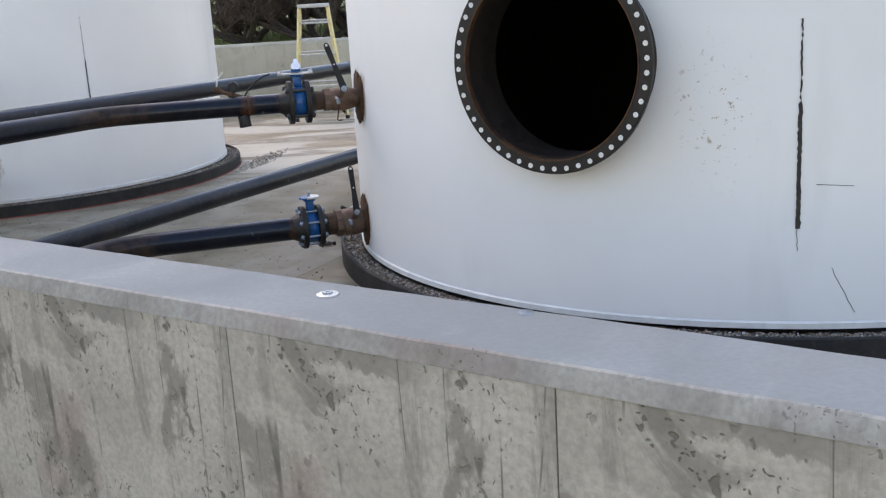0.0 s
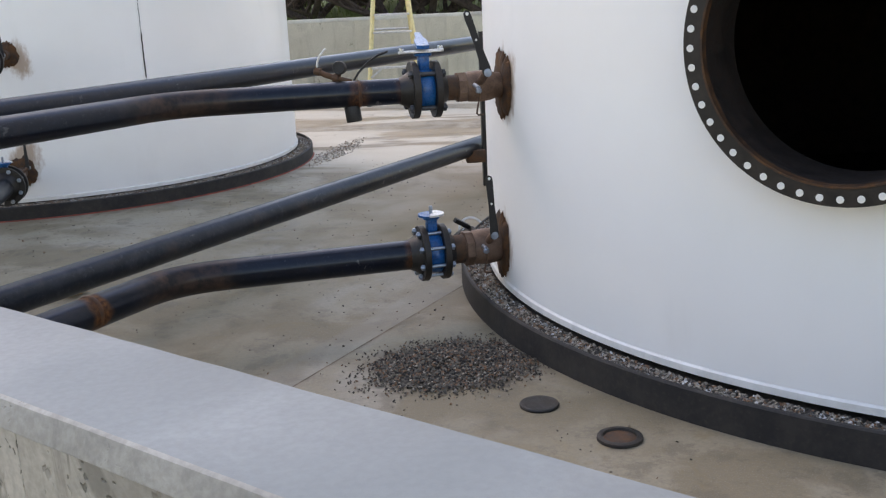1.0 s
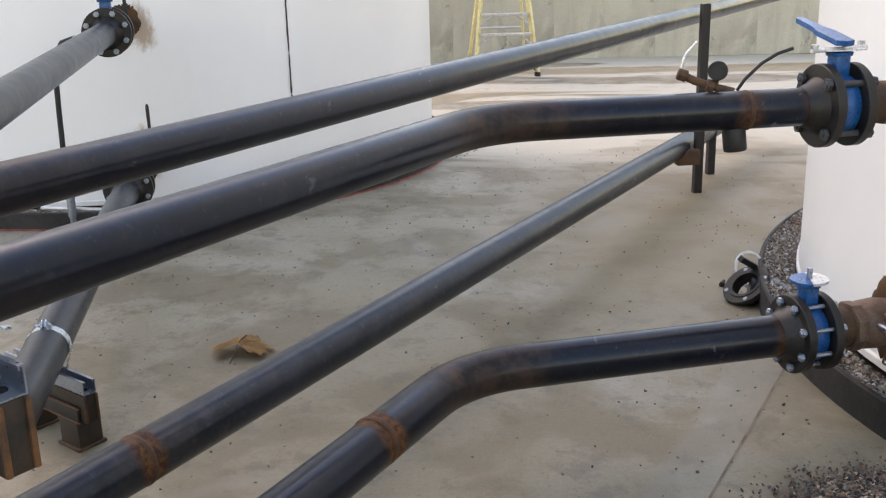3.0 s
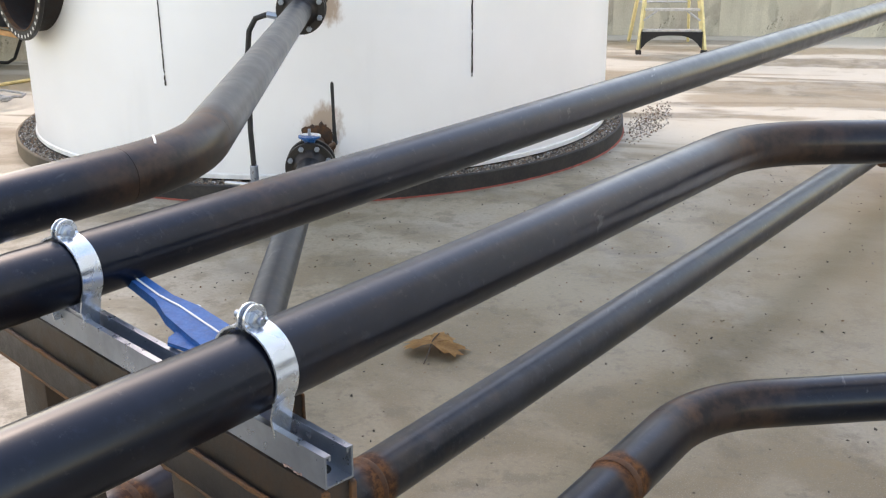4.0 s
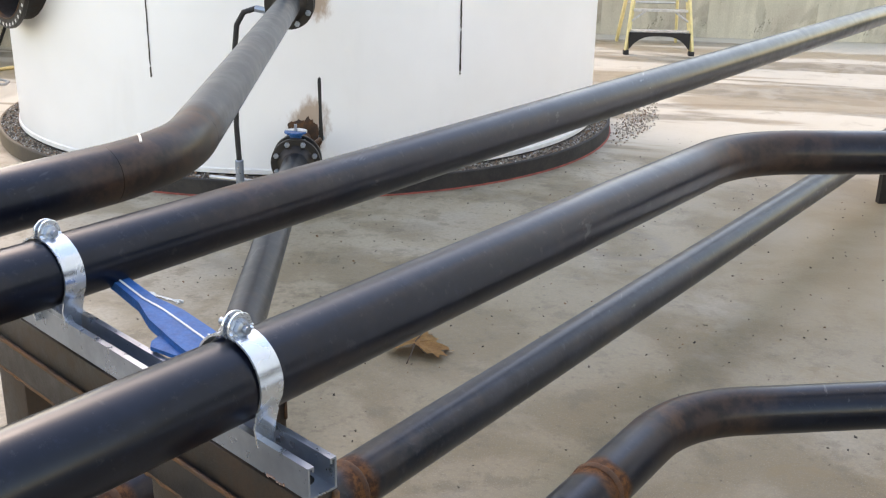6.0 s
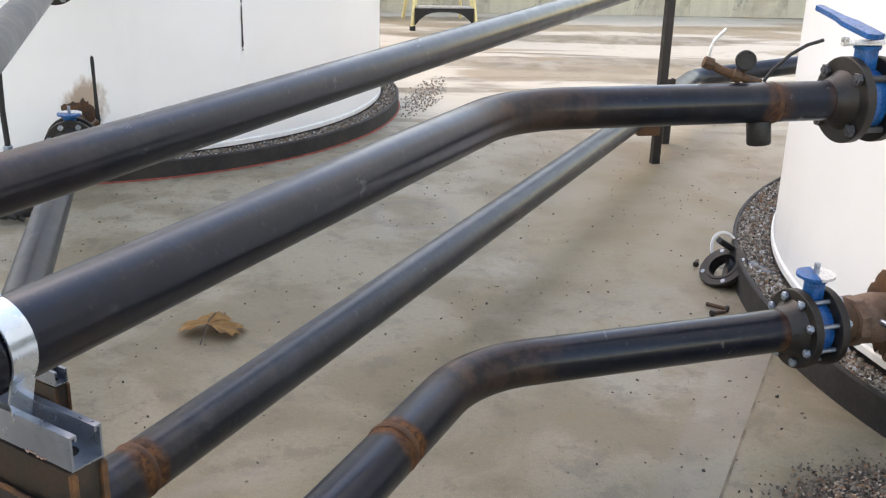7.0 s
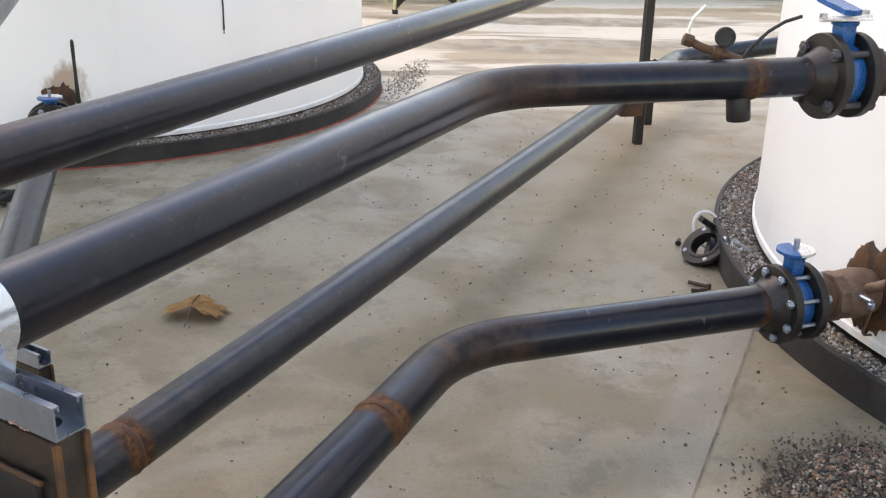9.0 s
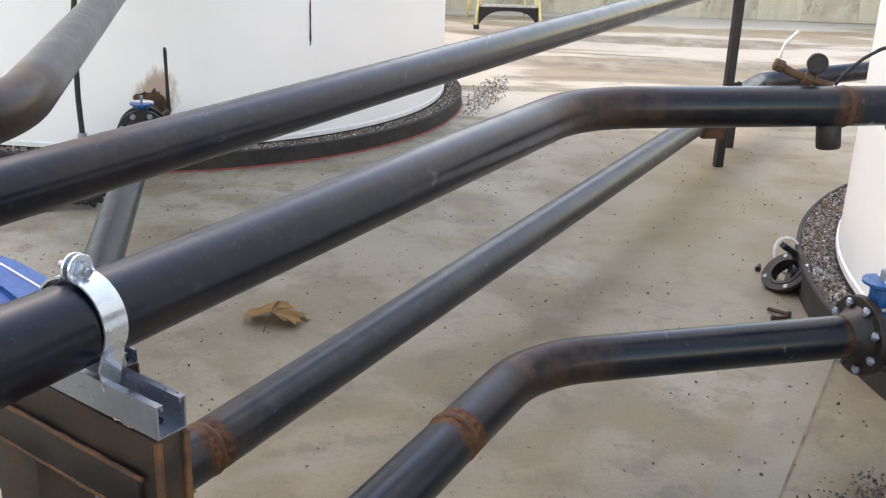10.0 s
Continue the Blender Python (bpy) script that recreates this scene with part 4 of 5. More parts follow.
def ball_valve(at, d, pipe_r, length, lever_to, pivot, label, hook=True, thin=False, pad=2.35):
    """Nipple, bronze ball valve with a black lever, and the rusty pad where it enters the tank."""
    d = Vector(d).normalized()
    e = thing("ball_valve", at, label, "valve", "bronze ball valves")
    q = pipe_r * 0.98
    n = length * 0.30
    bm = bmesh.new()
    lathe(bm, [(0.0, q), (n, q), (n + 0.002, q - 0.004)], at, d, 32)
    part("nipple", bm, RUST, e, "rusty threaded nipple")
    b0 = n - 0.01
    bm = bmesh.new()
    lathe(bm, [(b0, q * 1.12), (b0 + 0.004, q * 1.24), (b0 + 0.035, q * 1.24), (b0 + 0.04, q * 1.12)], at, d, 8, True, 0.3)
    part("hex_end", bm, BRONZE, e)
    L = length * 0.86
    bm = bmesh.new()
    lathe(bm, [(b0 + 0.036, q * 1.08), (b0 + 0.05, q * 1.2), ((b0 + L) / 2 + 0.02, q * 1.26), (L - 0.02, q * 1.15), (L, q * 1.02), (length, q)], at, d, 32)
    part("body", bm, BRONZE, e, "brown bronze body")
    shell_pad(e, at, d, q * pad)
    pivot, tip = Vector(pivot), Vector(lever_to)
    axis_point = Vector(at) + d * ((pivot - Vector(at)).dot(d))
    out = pivot - axis_point
    bm = bmesh.new()
    rod(bm, axis_point + out * 0.3, pivot + out.normalized() * (0.0 if thin else 0.012), 0.010 if thin else 0.016, 16, 0.003)
    part("stem_boss", bm, BRONZE, e)
    way = (tip - pivot).normalized()
    nrm = out - way * out.dot(way)
    nrm.normalize()
    if thin:
        nrm = way.cross(nrm)
    side = nrm.cross(way)
    m = Matrix((side, way, nrm)).transposed().to_4x4()
    m.translation = pivot + (Vector() if thin else nrm * 0.010)
    n = (tip - pivot).length
    bm = bmesh.new()
    out2 = [(-0.016, -0.012), (0.016, -0.012), (0.018, 0.02), (0.012, n * 0.5), (0.0145, n - 0.02), (0.012, n), (0.0, n + 0.008), (-0.012, n), (-0.0145, n - 0.02), (-0.012, n * 0.5), (-0.018, 0.02)]
    if thin:
        out2 = [(x * 0.6, y) for x, y in out2]
    plate(bm, out2, m, 0.006)
    lv = part("lever", bm, BLACK, e, "black vinyl-coated lever")
    bm = bmesh.new()
    lathe(bm, [(0.006, 0.0065), (0.0075, 0.006)], m @ Vector((0, n - 0.006, 0)), nrm, 14)
    part("lever_hole", bm, WHITE_SEAL, lv)
    bm = bmesh.new()
    lathe(bm, [(0.006, 0.0045), (0.0075, 0.004)], m @ Vector((0, n * 0.55, 0)), nrm, 10)
    part("lever_hole", bm, WHITE_SEAL, lv)
    bm = bmesh.new()
    lathe(bm, [(0.004, 0.016), (0.008, 0.016), (0.009, 0.013), (0.009, 0.009), (0.013, 0.009), (0.014, 0.006)], pivot + nrm * 0.008, nrm, 20)
    part("stem_nut", bm, GALV, lv)
    if hook:
        low = axis_point + out * 0.95 + Vector((-0.03, 0, -0.055))
        bm = bmesh.new()
        rod(bm, axis_point + out * 0.5 + Vector((-0.03, 0, -0.02)), low, 0.009, 12, 0.002)
        lathe(bm, [(0, 0.008), (0.004, 0.012), (0.016, 0.012), (0.02, 0.008)], low + Vector((0, 0, -0.02)), (0, 0, 1), 6)
        part("drain_cock", bm, GALV, e)
        bm = bmesh.new()
        sweep(bm, [low, low + Vector((0.004, 0, -0.03)), low + Vector((-0.006, 0, -0.075)), low + Vector((-0.010, 0, -0.098)), low + Vector((-0.004, 0, -0.104)), low + Vector((0.018, 0, -0.103))], 0.0035, 8)
        part("cock_handle", bm, RUST, e)
    return e


f = butterfly(on(A1B, D1B, 0.205), D1B, UP_R, 0.112, 0.158, True, "blue butterfly valve with lever between black flanges")
ball_valve(f, D1B, UP_R, 0.27, (-0.523, 5.061, 1.276), (-0.450, 5.083, 1.046), "brown bronze ball valve with black lever on rusty tank pad")
f = butterfly(on(A6B, D6B, 0.205), D6B, LOW_R, 0.117, 0.170, False, "blue butterfly valve with bare stem between black flanges")
ball_valve(f, D6B, LOW_R, 0.285, (-0.458, 5.179, 0.622), (-0.442, 5.190, 0.376), "brown bronze ball valve with upright black lever", pad=2.0)
f = butterfly(on(A3B, D3B, 2.28), D3B, UP_R, 0.110, 0.16, False, "black flanged butterfly valve on the rear tank's upper pipe")
ball_valve(f, D3B, UP_R, 0.30, (-3.40, 7.38, 1.33), (-3.385, 7.37, 1.08), "rusty ball valve on the rear tank's upper nozzle", False, True, 1.5)
f = butterfly(on(A4, D4, 2.42), D4, LOW_R, 0.120, 0.150, False, "black flanged blue butterfly valve on the rear tank's lower pipe")
ball_valve(f, D4, LOW_R, 0.25, (-3.336, 7.376, 0.676), (-3.331, 7.37, 0.38), "rusty ball valve on the rear tank's lower nozzle", False, True, 1.5)


def sample_tap():
    """Gauge and tap on the upper pipe."""
    at = on(A1B, D1B, -0.03)
    e = thing("pressure_tap", at, "rusty brass tap with black pressure gauge on the pipe", "gauge")
    top = at + Vector((0, 0.02, UP_R - 0.004))
    bm = bmesh.new()
    sweep(bm, [top, top + Vector((-0.05, 0.01, 0.012)), top + Vector((-0.10, 0.02, 0.028)), top + Vector((-0.135, 0.03, 0.045))], 0.011, 14)
    part("tap_tube", bm, RUST, e)
    bm = bmesh.new()
    lathe(bm, [(-0.014, 0.012), (-0.012, 0.016), (0.012, 0.016), (0.014, 0.012)], top + Vector((-0.132, 0.028, 0.043)), (-0.9, 0.1, 0.3), 8)
    part("fitting", bm, RUST, e)
    bm = bmesh.new()
    lathe(bm, [(-0.012, 0.012), (-0.010, 0.017), (0.010, 0.017), (0.012, 0.012)], top + Vector((-0.06, 0.012, 0.015)), (-0.9, 0.1, 0.25), 8)
    part("fitting", bm, RUST, e)
    bm = bmesh.new()
    s = top + Vector((-0.135, 0.03, 0.05))
    sweep(bm, [s, s + Vector((0.005, 0, 0.03)), s + Vector((0.012, 0, 0.05)), s + Vector((0.04, 0, 0.08))], 0.0042, 10)
    part("tap_handle", bm, SILVER, e)
    g = top + Vector((-0.042, 0.01, 0.055))
    bm = bmesh.new()
    rod(bm, top + Vector((-0.045, 0.012, 0.012)), g, 0.006, 10)
    part("gauge_stem", bm, RUST, e)
    bm = bmesh.new()
    look_way = Vector((-0.25, -0.95, 0.12))
    lathe(bm, [(-0.014, 0.022), (-0.010, 0.026), (0.010, 0.026), (0.013, 0.024), (0.013, 0.021), (0.009, 0.0205)], g, look_way, 32)
    gauge = part("gauge_case", bm, BLACK, e, "round black gauge")
    bm = bmesh.new()
    lathe(bm, [(0.0095, 0.0203), (0.0105, 0.0203)], g, look_way, 28)
    part("dial", bm, BLACK, gauge, "dusty dark dial")
    bm = bmesh.new()
    k = at + Vector((0.01, 0.03, UP_R - 0.002))
    sweep(bm, [k, k + Vector((0.02, 0, 0.03)), k + Vector((0.06, 0, 0.07)), k + Vector((0.10, 0, 0.095)), k + Vector((0.14, 0, 0.108))], 0.0045, 10)
    part("cable", bm, RUBBER, e, "stiff black cable end")
    bm = bmesh.new()
    s = at + Vector((0.0, 0.0, -UP_R + 0.006))
    w = Vector((0.12, -0.05, -1)).normalized()
    lathe(bm, [(0, 0.029), (0.004, 0.031), (0.058, 0.031), (0.062, 0.029), (0.062, 0.024), (0.02, 0.023)], s, w, 32)
    part("outlet_stub", bm, BLACK, e, "black open outlet stub")


sample_tap()


# ---------------------------------------------------------------- pipe support with strut and straps
STRUT_END = Vector((-2.2225, 3.526, 0))
STRUT_WAY = Vector((-0.820, 0.572, 0)).normalized()
STRUT_SIDE = Vector((0.572, 0.820, 0)).normalized()
STRUT_TOP = 0.936


def channel(bm, start, way, length, side, up, prof):
    """Extrudes an open profile of (side, up) points, as a thin wall."""
    way, side, up = Vector(way), Vector(side), Vector(up)
    rows = [[bm.verts.new(Vector(start) + way * s + side * x + up * y) for x, y in prof] for s in (0, length)]
    n = len(prof)
    for k in range(n):
        j = (k + 1) % n
        bm.faces.new((rows[0][k], rows[1][k], rows[1][j], rows[0][j]))
    bm.faces.new(rows[0][::-1]), bm.faces.new(rows[1])


def strut_profile(w=0.0413, h=0.0413, t=0.0027, lip=0.009, ret=0.007):
    a = w / 2
    return [(-a, 0), (a, 0), (a, h), (a - lip, h), (a - lip, h - ret), (a - lip + t, h - ret), (a - lip + t, h - t), (a - t, h - t), (a - t, t),
            (-a + t, t), (-a + t, h - t), (-a + lip - t, h - t), (-a + lip - t, h - ret), (-a + lip, h - ret), (-a + lip, h), (-a, h)]


def pipe_stand(end, top, length, beam_deep, legs, label):
    """Welded steel stand: two legs, a beam with a flat bar on its face, and a slotted strut on top."""
    e = thing("pipe_support", (end.x, end.y, 0), label, "support", "pipe stands")
    turn = Matrix((STRUT_WAY, STRUT_SIDE, Vector((0, 0, 1)))).transposed().to_4x4()

    def block(s, side, z, sx, sy, sz, bevel):
        c = end + STRUT_WAY * s + STRUT_SIDE * side
        bm = bmesh.new()
        box(bm, Matrix.Translation((c.x, c.y, z)) @ turn, sx, sy, sz, bevel)
        return bm

    low = top - 0.0413
    bm = bmesh.new()
    channel(bm, end + Vector((0, 0, low)), STRUT_WAY, length, STRUT_SIDE, (0, 0, 1), strut_profile())
    st = part("strut_channel", bm, GALV, e, "galvanised slotted channel", smooth=False)
    bm = bmesh.new()
    lathe(bm, [(0.0028, 0.0125), (0.0034, 0.0125)], end + STRUT_WAY * 0.035 + Vector((0, 0, low)), (0, 0, 1), 18)
    part("slot_hole", bm, BLACK, st)
    beam_top, foot = low - 0.002, low - 0.002 - beam_deep
    n = length - 0.02
    part("beam", block(0.003 + n / 2, 0.0, (beam_top + foot) / 2, n, 0.047, beam_deep, 0.004), BEAM, e, "brown rusty beam")
    for y in (-0.0195, 0.0195):
        part("end_weld", block(0.002, y, (beam_top + foot) / 2, 0.008, 0.009, beam_deep - 0.004, 0.003), EDGE_RUST, e, "orange rust on the beam's end")
    bar = beam_deep * 0.5
    part("flat_bar", block(0.012 + n / 2, -0.0285, foot + bar / 2, n - 0.03, 0.011, bar, 0.003), MILL_BAR, e, "blue-black flat bar welded to the beam")
    # weld bead along the bar's upper edge, rust along its lower one
    for z, r, seed in ((foot + bar + 0.001, 0.0035, 1), (foot - 0.0005, 0.004, 2)):
        bm = bmesh.new()
        pts = []
        for i in range(int(n / 0.02)):
            wob = noise.noise(Vector((i * 0.9, seed, top)))
            p = end + STRUT_WAY * (0.02 + i * 0.02) + STRUT_SIDE * (-0.0315 + 0.0015 * wob) + Vector((0, 0, z + 0.0015 * wob))
            pts.append(p)
        sweep(bm, pts, r, 8)
        part("weld_bead", bm, EDGE_RUST, e, "rusty weld bead")
    for s in legs:
        leg = part("leg", block(s, 0.010, foot / 2, 0.098, 0.082, foot, 0.006), BEAM, e)
        part("foot_plate", block(s, 0.010, 0.005, 0.108, 0.098, 0.010, 0.002), RUST, leg)
    # pale flaked zinc at the strut's lower edge
    rng = random.Random(7)
    bm = bmesh.new()
    for i in range(6):
        box(bm, Matrix.Translation(end + STRUT_WAY * (0.045 + 0.006 * i) + STRUT_SIDE * -0.0212 + Vector((0, 0, low + rng.uniform(0.0, 0.006)))) @ turn, rng.uniform(0.003, 0.006), 0.002, rng.uniform(0.002, 0.004), 0.0008)
    part("spatter", bm, SPATTER, st, "pale weld spatter")
    return e


pipe_stand(STRUT_END, STRUT_TOP, 0.99, 0.104, (0.285, 0.77), "rusty steel pipe stand topped with galvanised strut")
LOW_END = Vector((-2.800, 5.062, 0))
LOW_TOP = 0.2285
pipe_stand(LOW_END, LOW_TOP, 0.42, 0.088, (0.09, 0.33), "low rusty stand with strut under the grey pipe")


def strap(at, d, r, label, top=STRUT_TOP):
    """Two-part zinc pipe strap: legs in the strut, round ears and a bolt on top."""
    d = Vector(d)
    d = Vector((d.x, d.y, 0)).normalized()
    at = at - d * 0.014
    e = thing("pipe_strap", (at.x, at.y, top), label, "clamp", "zinc pipe straps")
    u = Vector((d.y, -d.x, 0))
    up = Vector((0, 0, 1))
    w, t = 0.0345, 0.0028
    for side in (1, -1):
        bm = bmesh.new()
        foot = top - 0.020 - at.z
        q = r + 0.0022 + t / 2
        mid = [(q * 0.72, foot), (q * 0.74, -r * 1.02), (q * 0.82, -r * 0.72)]
        for i in range(23):
            a = radians(-34 + (34 + 80) * i / 22)
            mid.append((q * math.cos(a), q * math.sin(a)))
        mid += [(0.0085, r + 0.005), (0.0055, r + 0.007), (0.0050, r + 0.010)]
        rows = []
        for i, (x, y) in enumerate(mid):
            a, b = mid[max(0, i - 1)], mid[min(len(mid) - 1, i + 1)]
            n = Vector((b[1] - a[1], -(b[0] - a[0]))).normalized() * (t / 2)
            ww = w * (0.6 if i == 0 else 1.0)
            rows.append([bm.verts.new(at + u * (side * (x + n.x * sx)) + up * (y + n.y * sx) + d * (sw * ww / 2)) for sx, sw in ((1, -1), (1, 1), (-1, 1), (-1, -1))])
        for a, b in zip(rows, rows[1:]):
            for k in range(4):
                j = (k + 1) % 4
                bm.faces.new((a[k], a[j], b[j], b[k]))
        bm.faces.new(rows[0]), bm.faces.new(rows[-1][::-1])
        ear = at + up * (r + 0.010)
        lathe(bm, [(0.0036, 0.0178), (0.0042, 0.0185), (0.0058, 0.0185), (0.0064, 0.0178)], ear, u * side, 28)
        part("strap_half", bm, ZINC, e)
    bm = bmesh.new()
    c = at + up * (r + 0.010)
    rod(bm, c - u * 0.026, c + u * 0.020, 0.0048, 12)
    lathe(bm, [(0.0064, 0.0105), (0.007, 0.011), (0.012, 0.0105), (0.0135, 0.008)], c, u, 6)
    lathe(bm, [(0.0064, 0.0095), (0.0125, 0.0095), (0.0135, 0.008)], c, -u, 6)
    part("bolt", bm, GALV, e)


def cross_strut(a, d, k=STRUT_END):
    """Where along a pipe's line the strut from k passes under it."""
    det = d.x * -STRUT_WAY.y + STRUT_WAY.x * d.y
    s = ((k.x - a.x) * -STRUT_WAY.y + STRUT_WAY.x * (k.y - a.y)) / det
    return on(a, d, s)


strap(cross_strut(A1, D1), D1, UP_R, "bright zinc strap bolted round the black pipe")
strap(cross_strut(A2, D2), D2, UP_R + 0.001, "bright zinc strap bolted round the dark pipe")
strap(cross_strut(A4, D4, LOW_END), D4, LOW_R, "zinc strap bolted round the low grey pipe", LOW_TOP)


def loose_lever():
    """Blue pressed-steel lever lying over the strut, its thin end towards the rear pipe."""
    tip, wide = Vector((-2.70, 3.965, 0.972)), Vector((-2.43, 3.745, STRUT_TOP + 0.012))
    e = thing("valve_lever", wide, "loose blue valve lever lying across the strut", "lever")
    way = (tip - wide).normalized()
    side = Vector((0, 0, 1)).cross(way).normalized()
    up = way.cross(side)
    m = Matrix((way, side, up)).transposed().to_4x4()
    m.translation = wide
    n = (tip - wide).length
    # pressed sheet: a thin grip, a shoulder, and a wide hub end with turned-down rims
    half = [(-0.05, 0.031), (0.06, 0.031), (n * 0.42, 0.027), (n * 0.58, 0.0145), (n * 0.8, 0.013), (n, 0.0135)]
    bm = bmesh.new()
    plate(bm, [(x, -y) for x, y in half] + [(n + 0.006, 0)] + half[::-1], m, 0.003)
    for s in (-1, 1):
        rim = [(x, s * y) for x, y in half] + [(x, s * (y - 0.003)) for x, y in half[::-1]]
        plate(bm, rim, m @ Matrix.Translation((0, 0, -0.013)), 0.0145)
    part("handle", bm, LEVER_BLUE, e, "blue pressed-steel handle")
    # the lever's highlight, drawn as a thin white line
    bm = bmesh.new()
    sweep(bm, [m @ Vector((x, y, 0.0042)) for x, y in ((n * 0.98, 0.004), (n * 0.6, 0.004), (n * 0.45, -0.003), (0.05, -0.006), (-0.03, -0.006))], 0.0016, 6)
    part("glint_line", bm, WHITE_SEAL, e, "pale highlight line painted along the lever")
    bm = bmesh.new()
    plate(bm, [(0.02, 0.026), (0.045, 0.04), (0.085, 0.055), (0.098, 0.047), (0.11, 0.026)], m @ Matrix.Translation((0, 0, -0.013)), 0.006)
    part("trigger", bm, LEVER_BLUE, e)
    for q in ((0.02, -0.036), (0.045, -0.040)):
        bm = bmesh.new()
        lathe(bm, [(0, 0.009), (0.014, 0.009), (0.015, 0.006)], m @ Vector((q[0], q[1], -0.002)), (0.2, 0.1, 1), 6)
        part("nut", bm, ZINC, e)
    for q in range(5):
        bm = bmesh.new()
        box(bm, m @ Matrix.Translation((-0.02 + 0.018 * q, -0.018 + 0.005 * (q % 2), 0.0033)), 0.009, 0.003, 0.0006)
        part("mark", bm, WHITE_SEAL, e, "worn pale print")
    return e


loose_lever()


# ---------------------------------------------------------------- far strut posts
def strut_post(at, low, high, label):
    e = thing("strut_post", (at[0], at[1], low), label, "post", "slotted strut posts")
    bm = bmesh.new()
    channel(bm, Vector((at[0], at[1], low)), (0, 0, 1), high - low, Vector((1, 0.2, 0)).normalized(), Vector((-0.2, 1, 0)).normalized(), strut_profile(0.046, 0.041))
    part("channel", bm, BLACK, e, "black slotted channel", smooth=False)
    return e


post = strut_post((-0.445, 8.157), 0.0, 1.06, "black slotted steel post carrying the pipes")
for z, r in ((0.325, LOW_R),):
    bm = bmesh.new()
    box(bm, Matrix.Translation((-0.52, 8.135, z - r - 0.045)) @ pose(0, 0, 0, 0, 0, 10), 0.13, 0.07, 0.085, 0.004)
    part("bracket", bm, RUST, post, "brown pipe bracket")
strut_post((-0.275, 8.63), 0.0, 0.40, "short black slotted post under the low pipe")


# ---------------------------------------------------------------- small things on the slab
def drain_lid():
    at = Vector((-0.316, 4.299, 0))
    e = thing("floor_drain", at, "round dark floor drain with a closed lid", "drain", "round floor drains")
    bm = bmesh.new()
    lathe(bm, [(0.0, 0.066), (0.006, 0.067), (0.010, 0.064), (0.011, 0.056), (0.010, 0.05)], at, (0, 0, 1), 40)
    part("lid", bm, FLANGE, e)


def drain_ring():
    at = Vector((-0.084, 4.025, 0))
    e = thing("floor_drain", at, "open round floor drain with rusty ring", "drain", "round floor drains")
    bm = bmesh.new()
    lathe(bm, [(0.001, 0.072), (0.010, 0.070), (0.012, 0.062), (0.012, 0.054), (0.004, 0.051)], at, (0, 0, 1), 40, False)
    part("ring", bm, FLANGE, e)
    bm = bmesh.new()
    lathe(bm, [(0.003, 0.053), (0.005, 0.05), (0.004, 0.02)], at, (0, 0, 1), 32)
    part("grate", bm, RUST, e, "rusty sunken plate")


drain_lid()
drain_ring()


def spool_piece():
    at = Vector((-0.607, 6.33, 0.076))
    nrm = Vector((-0.568, -0.27, 0.776)).normalized()
    e = thing("flange_spool", (at.x, at.y, 0), "loose black flanged spool leaning at the curb", "flange")
    bm = bmesh.new()
    lathe(bm, [(-0.022, 0.06), (-0.022, 0.097), (-0.02, 0.099), (-0.002, 0.099), (0, 0.097), (0, 0.070), (0.003, 0.069), (0.003, 0.056), (-0.022, 0.055)], at, nrm, 44, False)
    fl = part("flange_ring", bm, FLANGE, e, "black flange with four holes")
    m = Matrix.Translation(at) @ frame_of(nrm)
    for k in range(4):
        a = math.pi / 4 + k * math.pi / 2
        bm = bmesh.new()
        lathe(bm, [(0.0005, 0.009), (0.0012, 0.009)], m @ Vector((0.083 * math.cos(a), 0.083 * math.sin(a), 0)), nrm, 14)
        part("flange_hole", bm, GALV, fl)
    bm = bmesh.new()
    lathe(bm, [(-0.045, 0.062), (-0.02, 0.062), (-0.02, 0.054), (-0.045, 0.054)], at, nrm, 36, False)
    part("hub", bm, FLANGE, e)
    bm = bmesh.new()
    a = at - nrm * 0.03
    sweep(bm, [a, a + Vector((0.05, -0.01, -0.01)), Vector((-0.50, 6.28, 0.062)), Vector((-0.47, 6.16, 0.060))], 0.052, 28)
    part("pipe_stub", bm, GREY_STEEL, e)
    bm = bmesh.new()
    q = m @ Vector((0.01, 0.06, 0.01))
    box(bm, Matrix.Translation(q + Vector((-0.03, 0.02, 0.035))) @ pose(0, 0, 0, 20, 30, 35), 0.10, 0.024, 0.024, 0.003)
    part("bar", bm, BLACK, e, "short black bar laid on top")
    bm = bmesh.new()
    c = Vector((-0.545, 6.50, 0.078))
    n2 = Vector((0.45, -0.75, 0.45)).normalized()
    lathe(bm, [(-0.003, 0.072), (-0.003, 0.083), (0.003, 0.083), (0.003, 0.072), (-0.003, 0.072)], c, n2, 40, False)
    tagged(part("seal_ring", bm, WHITE_SEAL, e), "white seal ring leaning behind")


spool_piece()


def loose_bolt(at, turn, n):
    e = thing("loose_bolt", at, "loose rusty bolt lying on the slab", "bolt", "loose bolts")
    d = Vector((math.cos(turn), math.sin(turn), 0))
    p = Vector(at) + Vector((0, 0, 0.011))
    bm = bmesh.new()
    rod(bm, p, p + d * n, 0.0075, 12, 0.001)
    part("shank", bm, RUST, e)
    bm = bmesh.new()
    lathe(bm, [(-0.012, 0.012), (-0.011, 0.0135), (-0.001, 0.0135), (0, 0.012)], p, d, 6)
    part("head", bm, FLANGE, e)


loose_bolt((-0.672, 6.045, 0), 2.5, 0.075)
loose_bolt((-0.73, 6.00, 0), 0.3, 0.05)
loose_bolt((-0.655, 6.52, 0), 1.2, 0.04)


